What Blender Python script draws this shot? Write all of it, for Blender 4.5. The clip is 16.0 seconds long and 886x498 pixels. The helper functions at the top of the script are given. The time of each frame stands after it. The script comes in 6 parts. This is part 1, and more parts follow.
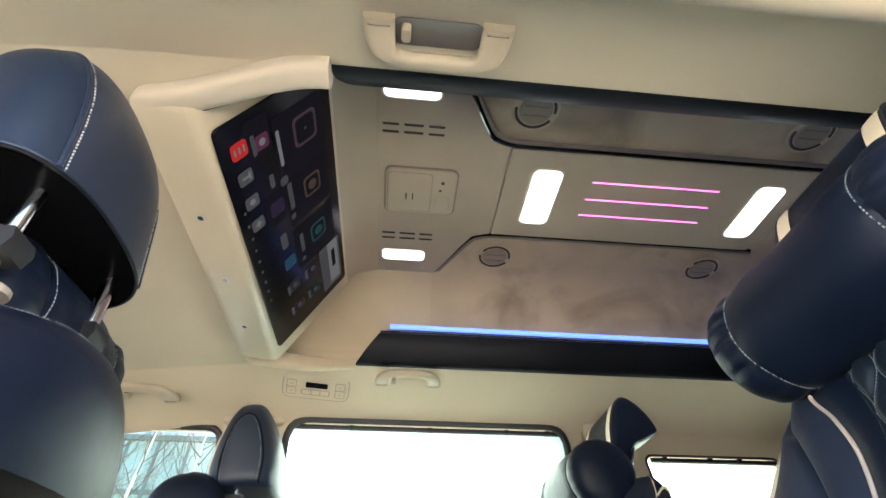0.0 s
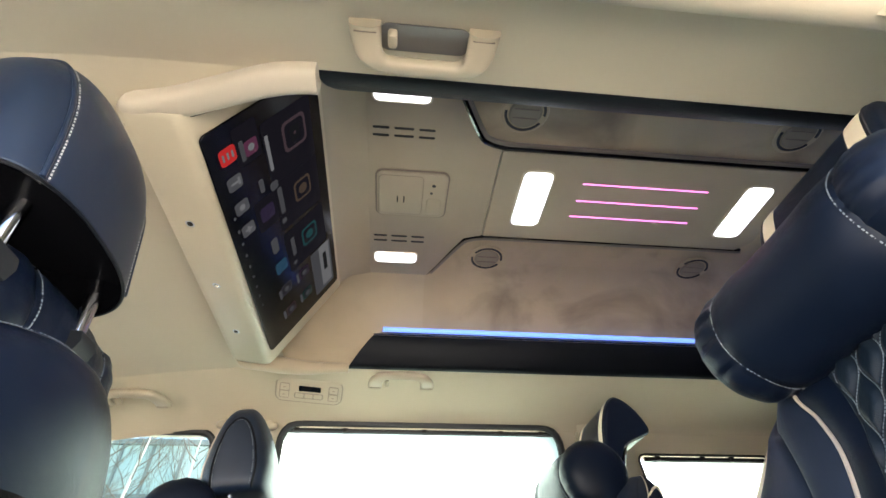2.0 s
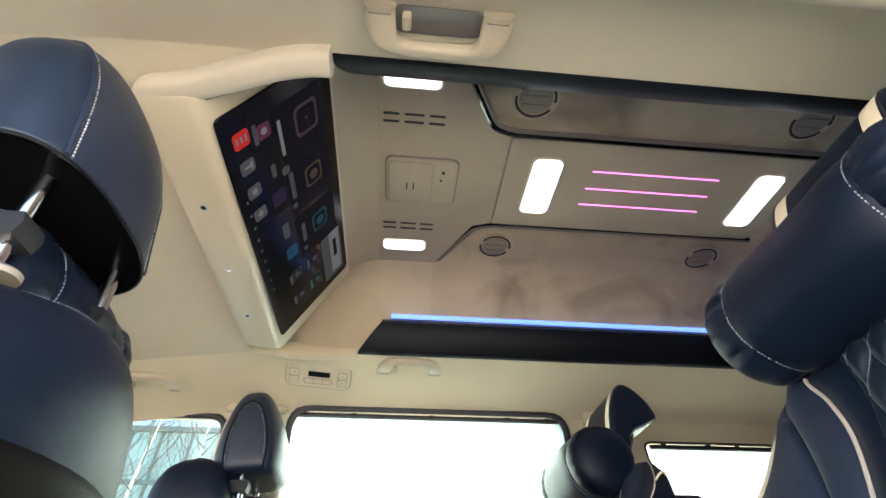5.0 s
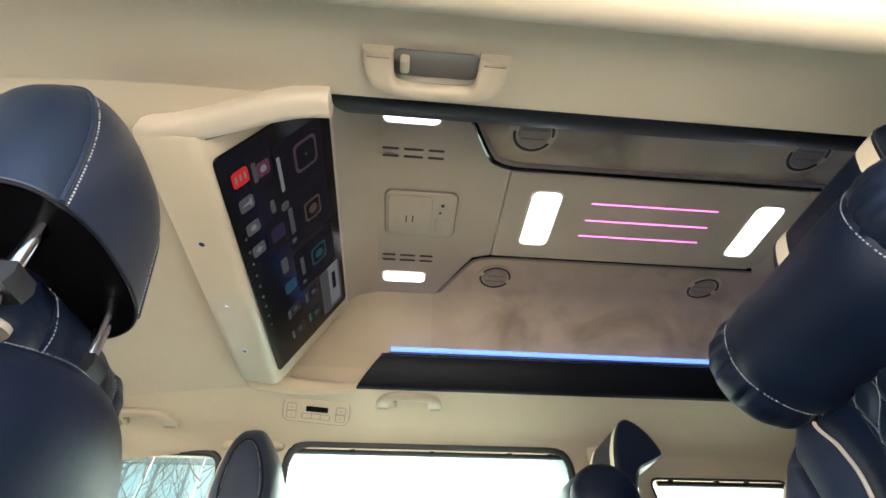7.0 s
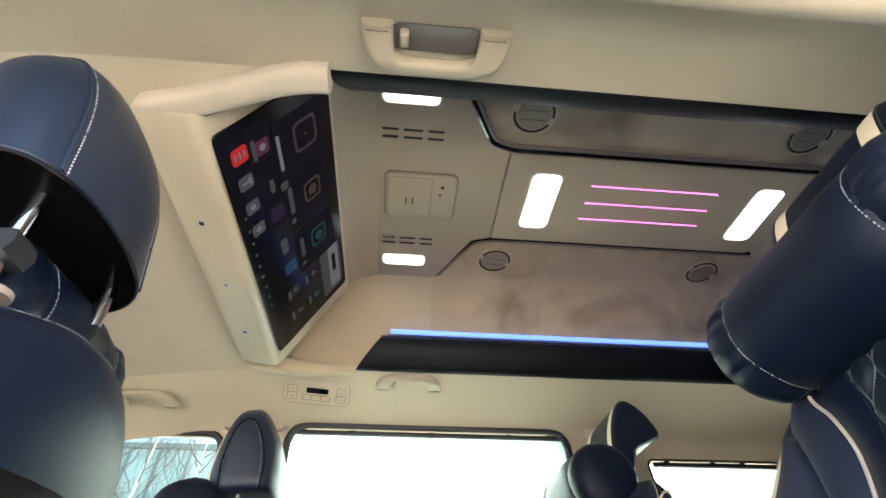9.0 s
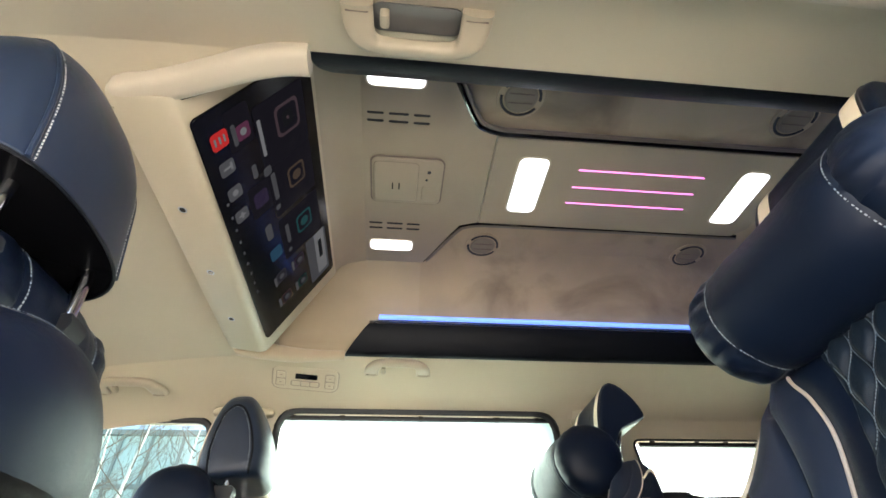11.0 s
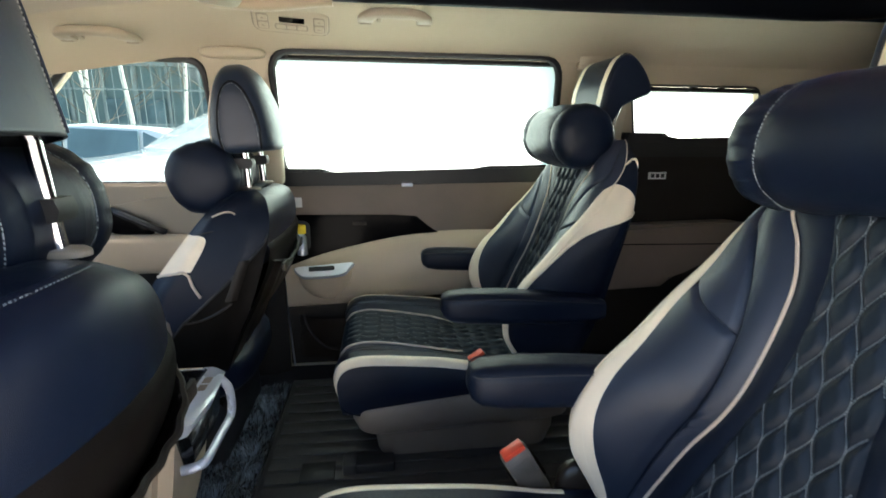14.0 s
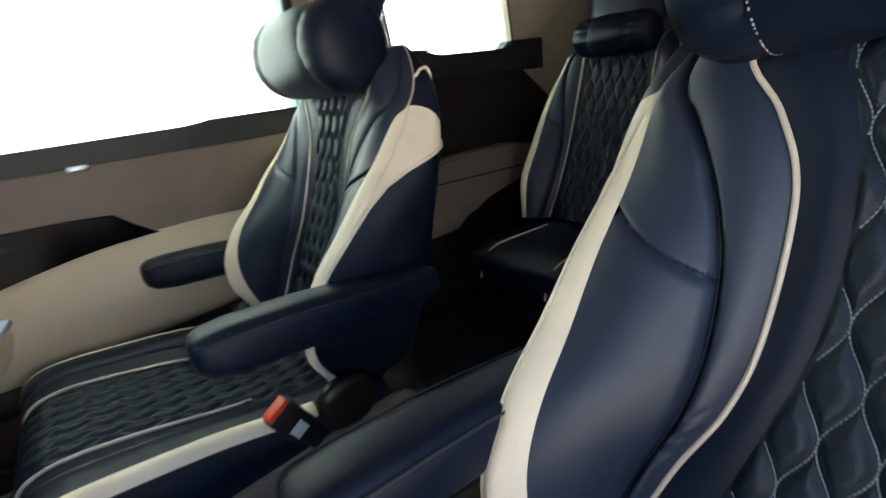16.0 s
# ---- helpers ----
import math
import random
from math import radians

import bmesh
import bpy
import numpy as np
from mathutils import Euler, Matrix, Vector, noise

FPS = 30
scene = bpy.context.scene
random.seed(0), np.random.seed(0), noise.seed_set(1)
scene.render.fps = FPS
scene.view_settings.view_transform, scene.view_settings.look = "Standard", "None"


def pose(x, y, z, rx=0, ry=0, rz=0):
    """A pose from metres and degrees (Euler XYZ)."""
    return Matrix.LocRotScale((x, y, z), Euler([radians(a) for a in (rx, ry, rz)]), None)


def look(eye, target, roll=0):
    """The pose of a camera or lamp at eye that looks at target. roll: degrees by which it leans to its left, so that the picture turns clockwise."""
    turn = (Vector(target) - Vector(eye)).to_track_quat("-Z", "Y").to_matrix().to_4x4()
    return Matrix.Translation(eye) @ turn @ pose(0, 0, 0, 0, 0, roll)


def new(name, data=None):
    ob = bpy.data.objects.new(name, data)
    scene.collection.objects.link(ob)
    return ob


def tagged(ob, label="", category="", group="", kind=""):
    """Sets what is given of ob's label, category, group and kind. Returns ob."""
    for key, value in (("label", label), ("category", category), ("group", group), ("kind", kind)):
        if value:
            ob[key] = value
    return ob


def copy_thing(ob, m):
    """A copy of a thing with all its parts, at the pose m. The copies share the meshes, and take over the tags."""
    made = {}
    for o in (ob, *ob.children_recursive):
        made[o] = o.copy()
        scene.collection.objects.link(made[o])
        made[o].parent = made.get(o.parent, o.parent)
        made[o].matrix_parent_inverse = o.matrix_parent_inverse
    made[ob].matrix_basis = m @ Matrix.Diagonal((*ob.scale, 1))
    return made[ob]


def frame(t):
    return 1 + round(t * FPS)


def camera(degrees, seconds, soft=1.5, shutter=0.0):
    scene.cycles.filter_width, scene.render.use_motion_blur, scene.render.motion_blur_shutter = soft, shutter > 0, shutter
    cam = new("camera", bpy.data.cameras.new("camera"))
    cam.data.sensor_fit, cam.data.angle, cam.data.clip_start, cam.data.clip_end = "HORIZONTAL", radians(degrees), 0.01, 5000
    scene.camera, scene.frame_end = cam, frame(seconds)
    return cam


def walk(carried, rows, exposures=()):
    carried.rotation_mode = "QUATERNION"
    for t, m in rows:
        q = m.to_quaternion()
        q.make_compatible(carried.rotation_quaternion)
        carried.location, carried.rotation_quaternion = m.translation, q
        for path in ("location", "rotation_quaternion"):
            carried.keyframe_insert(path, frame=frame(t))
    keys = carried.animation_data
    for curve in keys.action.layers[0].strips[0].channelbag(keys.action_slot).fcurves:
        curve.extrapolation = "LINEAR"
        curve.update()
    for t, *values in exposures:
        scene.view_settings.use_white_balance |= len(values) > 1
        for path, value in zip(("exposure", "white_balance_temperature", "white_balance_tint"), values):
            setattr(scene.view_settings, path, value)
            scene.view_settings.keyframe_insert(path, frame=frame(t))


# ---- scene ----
cam = camera(86.0, 16.0, shutter=0.4)
PATH = [
    (0, (0.295, 0.165, 0.522), (0.453, 1.667, 1.833), -0.4),
    (0.5, (0.297, 0.156, 0.525), (0.459, 1.652, 1.843), -0.7),
    (1, (0.294, 0.162, 0.524), (0.463, 1.662, 1.835), -0.9),
    (1.5, (0.298, 0.16, 0.523), (0.47, 1.663, 1.831), -1.1),
    (2, (0.304, 0.158, 0.525), (0.482, 1.657, 1.836), -1.4),
    (2.5, (0.305, 0.155, 0.523), (0.478, 1.655, 1.835), -1.2),
    (3, (0.302, 0.16, 0.519), (0.466, 1.664, 1.827), -0.6),
    (5.5, (0.294, 0.164, 0.511), (0.448, 1.69, 1.795), -0.5),
    (6, (0.299, 0.165, 0.521), (0.446, 1.656, 1.846), -0.5),
    (6.5, (0.294, 0.152, 0.532), (0.437, 1.613, 1.891), -0.4),
    (7, (0.297, 0.154, 0.53), (0.445, 1.608, 1.895), -0.7),
    (7.5, (0.298, 0.155, 0.528), (0.446, 1.616, 1.885), -0.7),
    (8, (0.296, 0.162, 0.52), (0.442, 1.636, 1.864), -0.4),
    (8.5, (0.295, 0.166, 0.517), (0.44, 1.648, 1.852), -0.3),
    (9, (0.298, 0.165, 0.516), (0.45, 1.651, 1.846), -0.6),
    (11.5, (0.32, 0.169, 0.522), (0.515, 1.728, 1.759), -1.8),
    (12, (0.336, 0.217, 0.574), (0.532, 1.939, 1.573), -1.4),
    (12.5, (0.307, 0.263, 0.673), (0.516, 2.149, 1.304), -1.4),
    (13, (0.265, 0.262, 0.812), (0.495, 2.242, 0.974), -1.0),
    (13.5, (0.264, 0.196, 0.896), (0.495, 2.162, 0.612), -0.2),
    (14, (0.282, 0.138, 0.881), (0.532, 2.064, 0.402), 0.5),
    (14.5, (0.31, 0.125, 0.849), (0.704, 2.008, 0.305), -0.3),
    (15, (0.32, 0.257, 0.826), (0.97, 2.049, 0.222), -1.6),
    (15.5, (0.31, 0.418, 0.78), (1.214, 2.089, 0.157), -3.7),
    (16, (0.371, 0.539, 0.792), (1.481, 2.064, 0.128), -6.3),
]
walk(cam, [(t, look(eye, target, roll)) for t, eye, target, roll in PATH], [(0.0, 2.68), (11.5, 2.66), (12.3, 2.42), (13.0, 2.33), (13.6, 2.38), (14.6, 2.56), (16.0, 2.58)])

# ---- light ----
world = bpy.data.worlds.new("sky")
scene.world = world
world.use_nodes = True
_wn, _wl = world.node_tree.nodes, world.node_tree.links
_sky = _wn.new("ShaderNodeTexSky")
_sky.sky_type, _sky.sun_disc = "NISHITA", False
_sky.sun_elevation, _sky.sun_rotation = radians(48), radians(62)
_sky.air_density, _sky.dust_density = 1.0, 5.0
_wl.new(_sky.outputs[0], _wn["Background"].inputs[0])
_wn["Background"].inputs[1].default_value = 0.15
sun = new("sun", bpy.data.lights.new("sun", "SUN"))
sun.data.energy, sun.data.angle, sun.data.color = 5.0, radians(0.6), (1.0, 0.95, 0.87)
sun.matrix_world = look((3.5, 1.86, 4.4), (0, 0, 0))

# ---- materials ----


def mat(name, color, rough=0.5, metal=0.0, var=0.12, vscale=6.0, bump=0.0, bscale=300.0, coat=0.0, sheen=0.0, spec=0.5, stain=None, voro=False):
    """A surface: base colour with large-scale variation, fine relief, optional sheen, stains and weave."""
    m = bpy.data.materials.new(name)
    m.use_nodes = True
    n, l = m.node_tree.nodes, m.node_tree.links
    b = n["Principled BSDF"]
    tc = n.new("ShaderNodeTexCoord")
    b.inputs["Roughness"].default_value, b.inputs["Metallic"].default_value = rough, metal
    b.inputs["Specular IOR Level"].default_value = spec
    b.inputs["Coat Weight"].default_value, b.inputs["Sheen Weight"].default_value = coat, sheen
    big = n.new("ShaderNodeTexNoise")
    big.inputs["Scale"].default_value, big.inputs["Detail"].default_value = vscale, 5
    l.new(tc.outputs["Object"], big.inputs["Vector"])
    ramp = n.new("ShaderNodeValToRGB")
    e = ramp.color_ramp.elements
    e[0].position, e[1].position = 0.3, 0.7
    e[0].color = (*[c * (1 - var) for c in color], 1)
    e[1].color = (*[min(1, c * (1 + var)) for c in color], 1)
    l.new(big.outputs["Fac"], ramp.inputs["Fac"])
    out = ramp.outputs["Color"]
    if stain:
        s = n.new("ShaderNodeTexNoise")
        s.inputs["Scale"].default_value, s.inputs["Detail"].default_value, s.inputs["Distortion"].default_value = stain[1], 8, 0.6
        l.new(tc.outputs["Object"], s.inputs["Vector"])
        r2 = n.new("ShaderNodeValToRGB")
        r2.color_ramp.elements[0].position, r2.color_ramp.elements[1].position = stain[2], stain[3]
        l.new(s.outputs["Fac"], r2.inputs["Fac"])
        mx = n.new("ShaderNodeMix")
        mx.data_type = "RGBA"
        l.new(r2.outputs["Color"], mx.inputs["Factor"])
        l.new(out, mx.inputs["A"])
        mx.inputs["B"].default_value = (*stain[0], 1)
        out = mx.outputs["Result"]
    l.new(out, b.inputs["Base Color"])
    rr = n.new("ShaderNodeMapRange")
    rr.inputs["To Min"].default_value, rr.inputs["To Max"].default_value = max(0.02, rough * 0.85), min(1, rough * 1.15)
    l.new(big.outputs["Fac"], rr.inputs["Value"])
    l.new(rr.outputs["Result"], b.inputs["Roughness"])
    if bump > 0:
        if voro:
            f = n.new("ShaderNodeTexVoronoi")
            f.feature = "DISTANCE_TO_EDGE"
            src = f.outputs["Distance"]
        else:
            f = n.new("ShaderNodeTexNoise")
            f.inputs["Detail"].default_value = 3
            src = f.outputs["Fac"]
        f.inputs["Scale"].default_value = bscale
        l.new(tc.outputs["Object"], f.inputs["Vector"])
        bp = n.new("ShaderNodeBump")
        bp.inputs["Strength"].default_value, bp.inputs["Distance"].default_value = bump, 0.001
        l.new(src, bp.inputs["Height"])
        l.new(bp.outputs["Normal"], b.inputs["Normal"])
    return m


def glow(name, color, strength, lit=1.0):
    m = bpy.data.materials.new(name)
    m.use_nodes = True
    b = m.node_tree.nodes["Principled BSDF"]
    b.inputs["Base Color"].default_value = (*[c * lit for c in color], 1)
    b.inputs["Specular IOR Level"].default_value = 0.5 * lit
    b.inputs["Emission Color"].default_value = (*color, 1)
    b.inputs["Emission Strength"].default_value = strength
    return m


def glass_mat(name, tint=(0.9, 0.95, 0.94)):
    m = bpy.data.materials.new(name)
    m.use_nodes = True
    n, l = m.node_tree.nodes, m.node_tree.links
    n.remove(n["Principled BSDF"])
    tr, gl, mx, fr = (n.new("ShaderNode" + k) for k in ("BsdfTransparent", "BsdfGlossy", "MixShader", "Fresnel"))
    tr.inputs["Color"].default_value = (*tint, 1)
    gl.inputs["Roughness"].default_value = 0.02
    fr.inputs["IOR"].default_value = 1.4
    l.new(fr.outputs[0], mx.inputs[0]), l.new(tr.outputs[0], mx.inputs[1]), l.new(gl.outputs[0], mx.inputs[2])
    l.new(mx.outputs[0], n["Material Output"].inputs["Surface"])
    return m


def cloth_mat(name, color, through_part):
    """Thin cloth that lets daylight through."""
    m = bpy.data.materials.new(name)
    m.use_nodes = True
    n, l = m.node_tree.nodes, m.node_tree.links
    n.remove(n["Principled BSDF"])
    df, tl, mx = (n.new("ShaderNode" + k) for k in ("BsdfDiffuse", "BsdfTranslucent", "MixShader"))
    df.inputs["Color"].default_value = tl.inputs["Color"].default_value = (*color, 1)
    mx.inputs[0].default_value = through_part
    l.new(df.outputs[0], mx.inputs[1]), l.new(tl.outputs[0], mx.inputs[2])
    l.new(mx.outputs[0], n["Material Output"].inputs["Surface"])
    return m


NAVY = mat("navy leather", (0.0050, 0.0094, 0.0220), 0.34, spec=0.25, var=0.15, vscale=9, bump=0.35, bscale=900, voro=True)
BOLSTER = mat("smooth navy leather", (0.019, 0.028, 0.049), 0.36, spec=0.46, var=0.15, vscale=9, bump=0.3, bscale=900, voro=True)
NAVYFINE = mat("perforated navy leather", (0.0090, 0.0155, 0.0250), 0.42, spec=0.24, var=0.1, bump=0.5, bscale=420, voro=True)
CREAM = mat("cream leather", (0.92, 0.79, 0.60), 0.42, var=0.06, vscale=14, bump=0.3, bscale=900, voro=True)
PALETHREAD = mat("white thread", (0.62, 0.62, 0.60), 0.6, var=0.1)
THREAD = mat("pale thread", (0.25, 0.285, 0.30), 0.7, var=0.1)
PIPE = mat("piping", (0.62, 0.52, 0.42), 0.4, var=0.06, bump=0.2, bscale=800)
HEADLINE = mat("headliner cloth", (0.515, 0.445, 0.318), 0.9, var=0.05, vscale=3, bump=0.5, bscale=700, sheen=0.2)
PLASTIC = mat("beige plastic", (0.525, 0.455, 0.328), 0.45, var=0.04, bump=0.25, bscale=900)
GRIP = mat("beige grip plastic", (0.43, 0.365, 0.262), 0.5, var=0.05, bump=0.25, bscale=900)
HOLDER = mat("taupe plastic", (0.39, 0.325, 0.235), 0.5, var=0.05, bump=0.25, bscale=900)
SUEDE = mat("taupe suede", (0.465, 0.368, 0.240), 0.85, var=0.12, vscale=4, bump=0.4, bscale=600, sheen=0.35, stain=((0.20, 0.15, 0.10), 3.2, 0.50, 0.72))
SUEDEPALE = mat("pale suede", (0.365, 0.300, 0.212), 0.85, var=0.08, vscale=4, bump=0.4, bscale=600, sheen=0.35)
ARMSUEDE = mat("cream suede", (0.485, 0.392, 0.262), 0.85, var=0.08, vscale=4, bump=0.4, bscale=600, sheen=0.3)
PADCLOTH = mat("cream pad cloth", (0.52, 0.45, 0.345), 0.85, var=0.05, vscale=5, bump=0.4, bscale=700, sheen=0.2)
BROWN = mat("brown trim", (0.020, 0.0155, 0.012), 0.5, spec=0.3, var=0.12, bump=0.4, bscale=600)
RAIL = mat("black rail leather", (0.005, 0.006, 0.009), 0.42, spec=0.16, var=0.15, bump=0.35, bscale=900, voro=True)
SCREEN = mat("black screen glass", (0.004, 0.004, 0.005), 0.20, spec=0.16, var=0.1)
BASE = mat("dark taupe plastic", (0.20, 0.168, 0.137), 0.34, var=0.1, bump=0.4, bscale=600)
SHELL = mat("dark brown seat shell", (0.007, 0.0058, 0.005), 0.5, spec=0.07, var=0.12, bump=0.4, bscale=600)
HEADHIDE = mat("navy headrest leather", (0.011, 0.020, 0.042), 0.34, spec=0.6, var=0.15, vscale=9, bump=0.3, bscale=900, voro=True)
POCKET = mat("brown pocket vinyl", (0.022, 0.015, 0.011), 0.30, var=0.15, bump=0.4, bscale=500)
TAUPE = mat("taupe door vinyl", (0.20, 0.155, 0.12), 0.5, var=0.1, bump=0.3, bscale=600)
GREIGE = mat("greige door vinyl", (0.33, 0.285, 0.225), 0.5, var=0.06, bump=0.3, bscale=600)
TAN = mat("tan vinyl", (0.56, 0.445, 0.315), 0.45, var=0.06, bump=0.3, bscale=700)
# Grey that carries the shade behind the near handle's grip.
SHADEGREY = mat("grey shade tone", (0.16, 0.15, 0.135), 0.5, var=0.06, bump=0.2, bscale=600)
VENTDISC = mat("taupe vent plastic", (0.27, 0.228, 0.172), 0.5, var=0.06, bump=0.2, bscale=600)
BLACK = mat("black plastic", (0.012, 0.012, 0.013), 0.5, var=0.2, bump=0.3, bscale=500)
GLOSSY = mat("piano black", (0.006, 0.006, 0.007), 0.12, var=0.1, coat=0.5)
INLAY = mat("satin black inlay", (0.003, 0.003, 0.0035), 0.14, spec=0.035, var=0.2)
RUBBER = mat("black rubber", (0.044, 0.042, 0.040), 0.40, var=0.2, bump=0.3, bscale=300)
CHROME = mat("chrome", (0.75, 0.75, 0.77), 0.12, 1.0, var=0.05)
SILVER = mat("silver paint", (0.60, 0.63, 0.70), 0.28, 0.35, var=0.06, bump=0.2, bscale=60)
SATIN = mat("satin silver", (0.52, 0.55, 0.62), 0.3, 0.85, var=0.06, bump=0.2, bscale=60)
CARPET = mat("black carpet", (0.014, 0.014, 0.016), 0.95, var=0.3, vscale=40, bump=0.8, bscale=250)
SHAG = mat("black shag", (0.15, 0.18, 0.205), 0.34, var=0.5, vscale=60, bump=0.6, bscale=400)
RED = mat("red plastic", (0.75, 0.07, 0.03), 0.35)
YELLOW = mat("yellow plastic", (0.85, 0.62, 0.03), 0.4)
LABELW = mat("white label", (0.75, 0.75, 0.75), 0.5)
INK = mat("dark ink", (0.03, 0.03, 0.035), 0.6)
SHADE = cloth_mat("white blind cloth", (0.74, 0.92, 0.85), 0.88)
GLASS = glass_mat("clear glass", (0.86, 0.93, 0.93))
GREENGLASS = glass_mat("green tinted glass", (0.45, 0.57, 0.56))
FILM = glass_mat("clear plastic film", (0.88, 0.88, 0.88))
TINTED = glass_mat("tinted glass", (0.14, 0.16, 0.16))
LAMP = glow("lamp white", (0.90, 0.93, 1.0), 0.62)
SMALLLAMP = glow("small lamp white", (0.93, 0.93, 1.0), 0.62)
LEDPINK = glow("pink led", (1.0, 0.22, 0.80), 0.36)
LEDBLUE = glow("blue led", (0.13, 0.25, 1.0), 0.36)
PAINT = mat("blue body paint", (0.05, 0.09, 0.16), 0.2, 0.3, coat=1.0)
WHITEPAINT = mat("white car paint", (0.72, 0.73, 0.74), 0.25, coat=1.0, var=0.03)
DARKGLASS = mat("dark car glass", (0.08, 0.13, 0.15), 0.08, coat=0.5, var=0.3, vscale=1.5)
# Ground surface is out of view; its paleness serves to bounce sunlight into the cabin.
BOUNCEGROUND = mat("pale bounce ground", (0.57, 0.545, 0.495), 0.9, var=0.2, bump=0.5, bscale=60)
TWIG = mat("dark twigs", (0.12, 0.10, 0.08), 0.9, var=0.3, vscale=12)
BARK = mat("pale bark", (0.60, 0.58, 0.53), 0.9, var=0.3, vscale=12, bump=0.6, bscale=60)
TYRE = mat("tyre rubber", (0.02, 0.02, 0.02), 0.8)
FENCE = mat("grey-green fence wire", (0.16, 0.20, 0.20), 0.5)
UPPERFACADE = mat("pale teal cladding", (0.34, 0.47, 0.48), 0.6, var=0.1, vscale=1.0)
FACADE = mat("dark teal cladding", (0.075, 0.125, 0.13), 0.6, var=0.15, vscale=1.0)

# ---- builders ----
C = 1.04  # the middle plane of the van


def thing(name, at, label, category, group="", kind=""):
    e = new(name)
    e.empty_display_size = 0.05
    e.location = at
    return tagged(e, label, category, group, kind)


def root_at(ob):
    while ob.parent:
        ob = ob.parent
    return ob.location


def part(name, bm, material, parent=None, label="", smooth=True, angle=40):
    """Links a bmesh, built in the van's coordinates, as one mesh under a thing or a part."""
    bmesh.ops.remove_doubles(bm, verts=bm.verts, dist=1e-5)
    bmesh.ops.recalc_face_normals(bm, faces=bm.faces)
    if parent:
        bmesh.ops.translate(bm, verts=bm.verts, vec=-Vector(root_at(parent)))
    me = bpy.data.meshes.new(name)
    if smooth:
        lim = radians(angle)
        for f in bm.faces:
            f.smooth = True
        for e in bm.edges:
            if len(e.link_faces) == 2 and e.calc_face_angle(0) > lim:
                e.smooth = False
    bm.to_mesh(me)
    bm.free()
    me.materials.append(material)
    ob = new(name, me)
    ob.parent = parent
    if label:
        ob["label"] = label
    return ob


def put(bm, other, m=None):
    me = bpy.data.meshes.new("scrap")
    other.to_mesh(me)
    if m is not None:
        me.transform(m)
    bm.from_mesh(me)
    bpy.data.meshes.remove(me)
    other.free()
    return bm


def box(x0, x1, y0, y1, z0, z1, r=0.0, seg=2):
    bm = bmesh.new()
    bmesh.ops.create_cube(bm, size=1)
    for v in bm.verts:
        v.co = Vector(((x0 + x1) / 2 + v.co.x * (x1 - x0), (y0 + y1) / 2 + v.co.y * (y1 - y0), (z0 + z1) / 2 + v.co.z * (z1 - z0)))
    if r > 0:
        bmesh.ops.bevel(bm, geom=bm.edges[:], offset=r, segments=seg, profile=0.5, affect="EDGES", clamp_overlap=True)
    return bm


def moved(bm, m):
    bmesh.ops.transform(bm, matrix=m, verts=bm.verts)
    return bm


def sheet(f, nu, nv, u0=0.0, u1=1.0, v0=0.0, v1=1.0, bm=None):
    """A grid surface f(u, v)."""
    bm = bm or bmesh.new()
    g = [[bm.verts.new(f(u0 + (u1 - u0) * i / nu, v0 + (v1 - v0) * j / nv)) for j in range(nv + 1)] for i in range(nu + 1)]
    for i in range(nu):
        for j in range(nv):
            bm.faces.new((g[i][j], g[i + 1][j], g[i + 1][j + 1], g[i][j + 1]))
    return bm


def loft(rings, closed=True, caps=True, bm=None):
    bm = bm or bmesh.new()
    vs = [[bm.verts.new(p) for p in r] for r in rings]
    n = len(rings[0])
    for a, b in zip(vs, vs[1:]):
        for i in range(n if closed else n - 1):
            j = (i + 1) % n
            bm.faces.new((a[i], a[j], b[j], b[i]))
    if caps and closed:
        bm.faces.new(vs[0][::-1])
        bm.faces.new(vs[-1])
    return bm


def smooth_line(pts, k=8, closed=False):
    """Catmull-Rom through the points."""
    p = [Vector(q) for q in pts]
    n, out = len(p), []
    for i in range(n if closed else n - 1):
        a, b, c, d = (p[(i + o) % n] if closed else p[min(max(i + o, 0), n - 1)] for o in (-1, 0, 1, 2))
        for s in range(k):
            t = s / k
            out.append(0.5 * (2 * b + (c - a) * t + (2 * a - 5 * b + 4 * c - d) * t * t + (3 * b - a - 3 * c + d) * t ** 3))
    if not closed:
        out.append(p[-1])
    return out


def tube(pts, r, n=8, closed=False, flat=1.0, bm=None, taper=None):
    """A round bar along the points; flat squeezes it along its second axis."""
    pts = [Vector(p) for p in pts]
    m = len(pts)
    rings, side = [], None
    for i, p in enumerate(pts):
        a = pts[(i - 1) % m] if closed or i else p
        b = pts[(i + 1) % m] if closed or i < m - 1 else p
        t = (b - a).normalized()
        if side is None:
            side = t.orthogonal().normalized()
        side = (side - t * side.dot(t)).normalized()
        up = t.cross(side)
        rr = r * (taper[i] if taper else 1)
        rings.append([p + rr * (math.cos(2 * math.pi * k / n) * side + flat * math.sin(2 * math.pi * k / n) * up) for k in range(n)])
    if closed:
        rings.append(rings[0])
    return loft(rings, True, not closed, bm)


def rrect(w, h, r, k=5):
    """Rounded rectangle about the origin, as 2D points."""
    out = []
    for cx, cy, a0 in ((w / 2 - r, h / 2 - r, 0), (-w / 2 + r, h / 2 - r, 90), (-w / 2 + r, -h / 2 + r, 180), (w / 2 - r, -h / 2 + r, 270)):
        for i in range(k + 1):
            a = radians(a0 + 90 * i / k)
            out.append((cx + r * math.cos(a), cy + r * math.sin(a)))
    return out


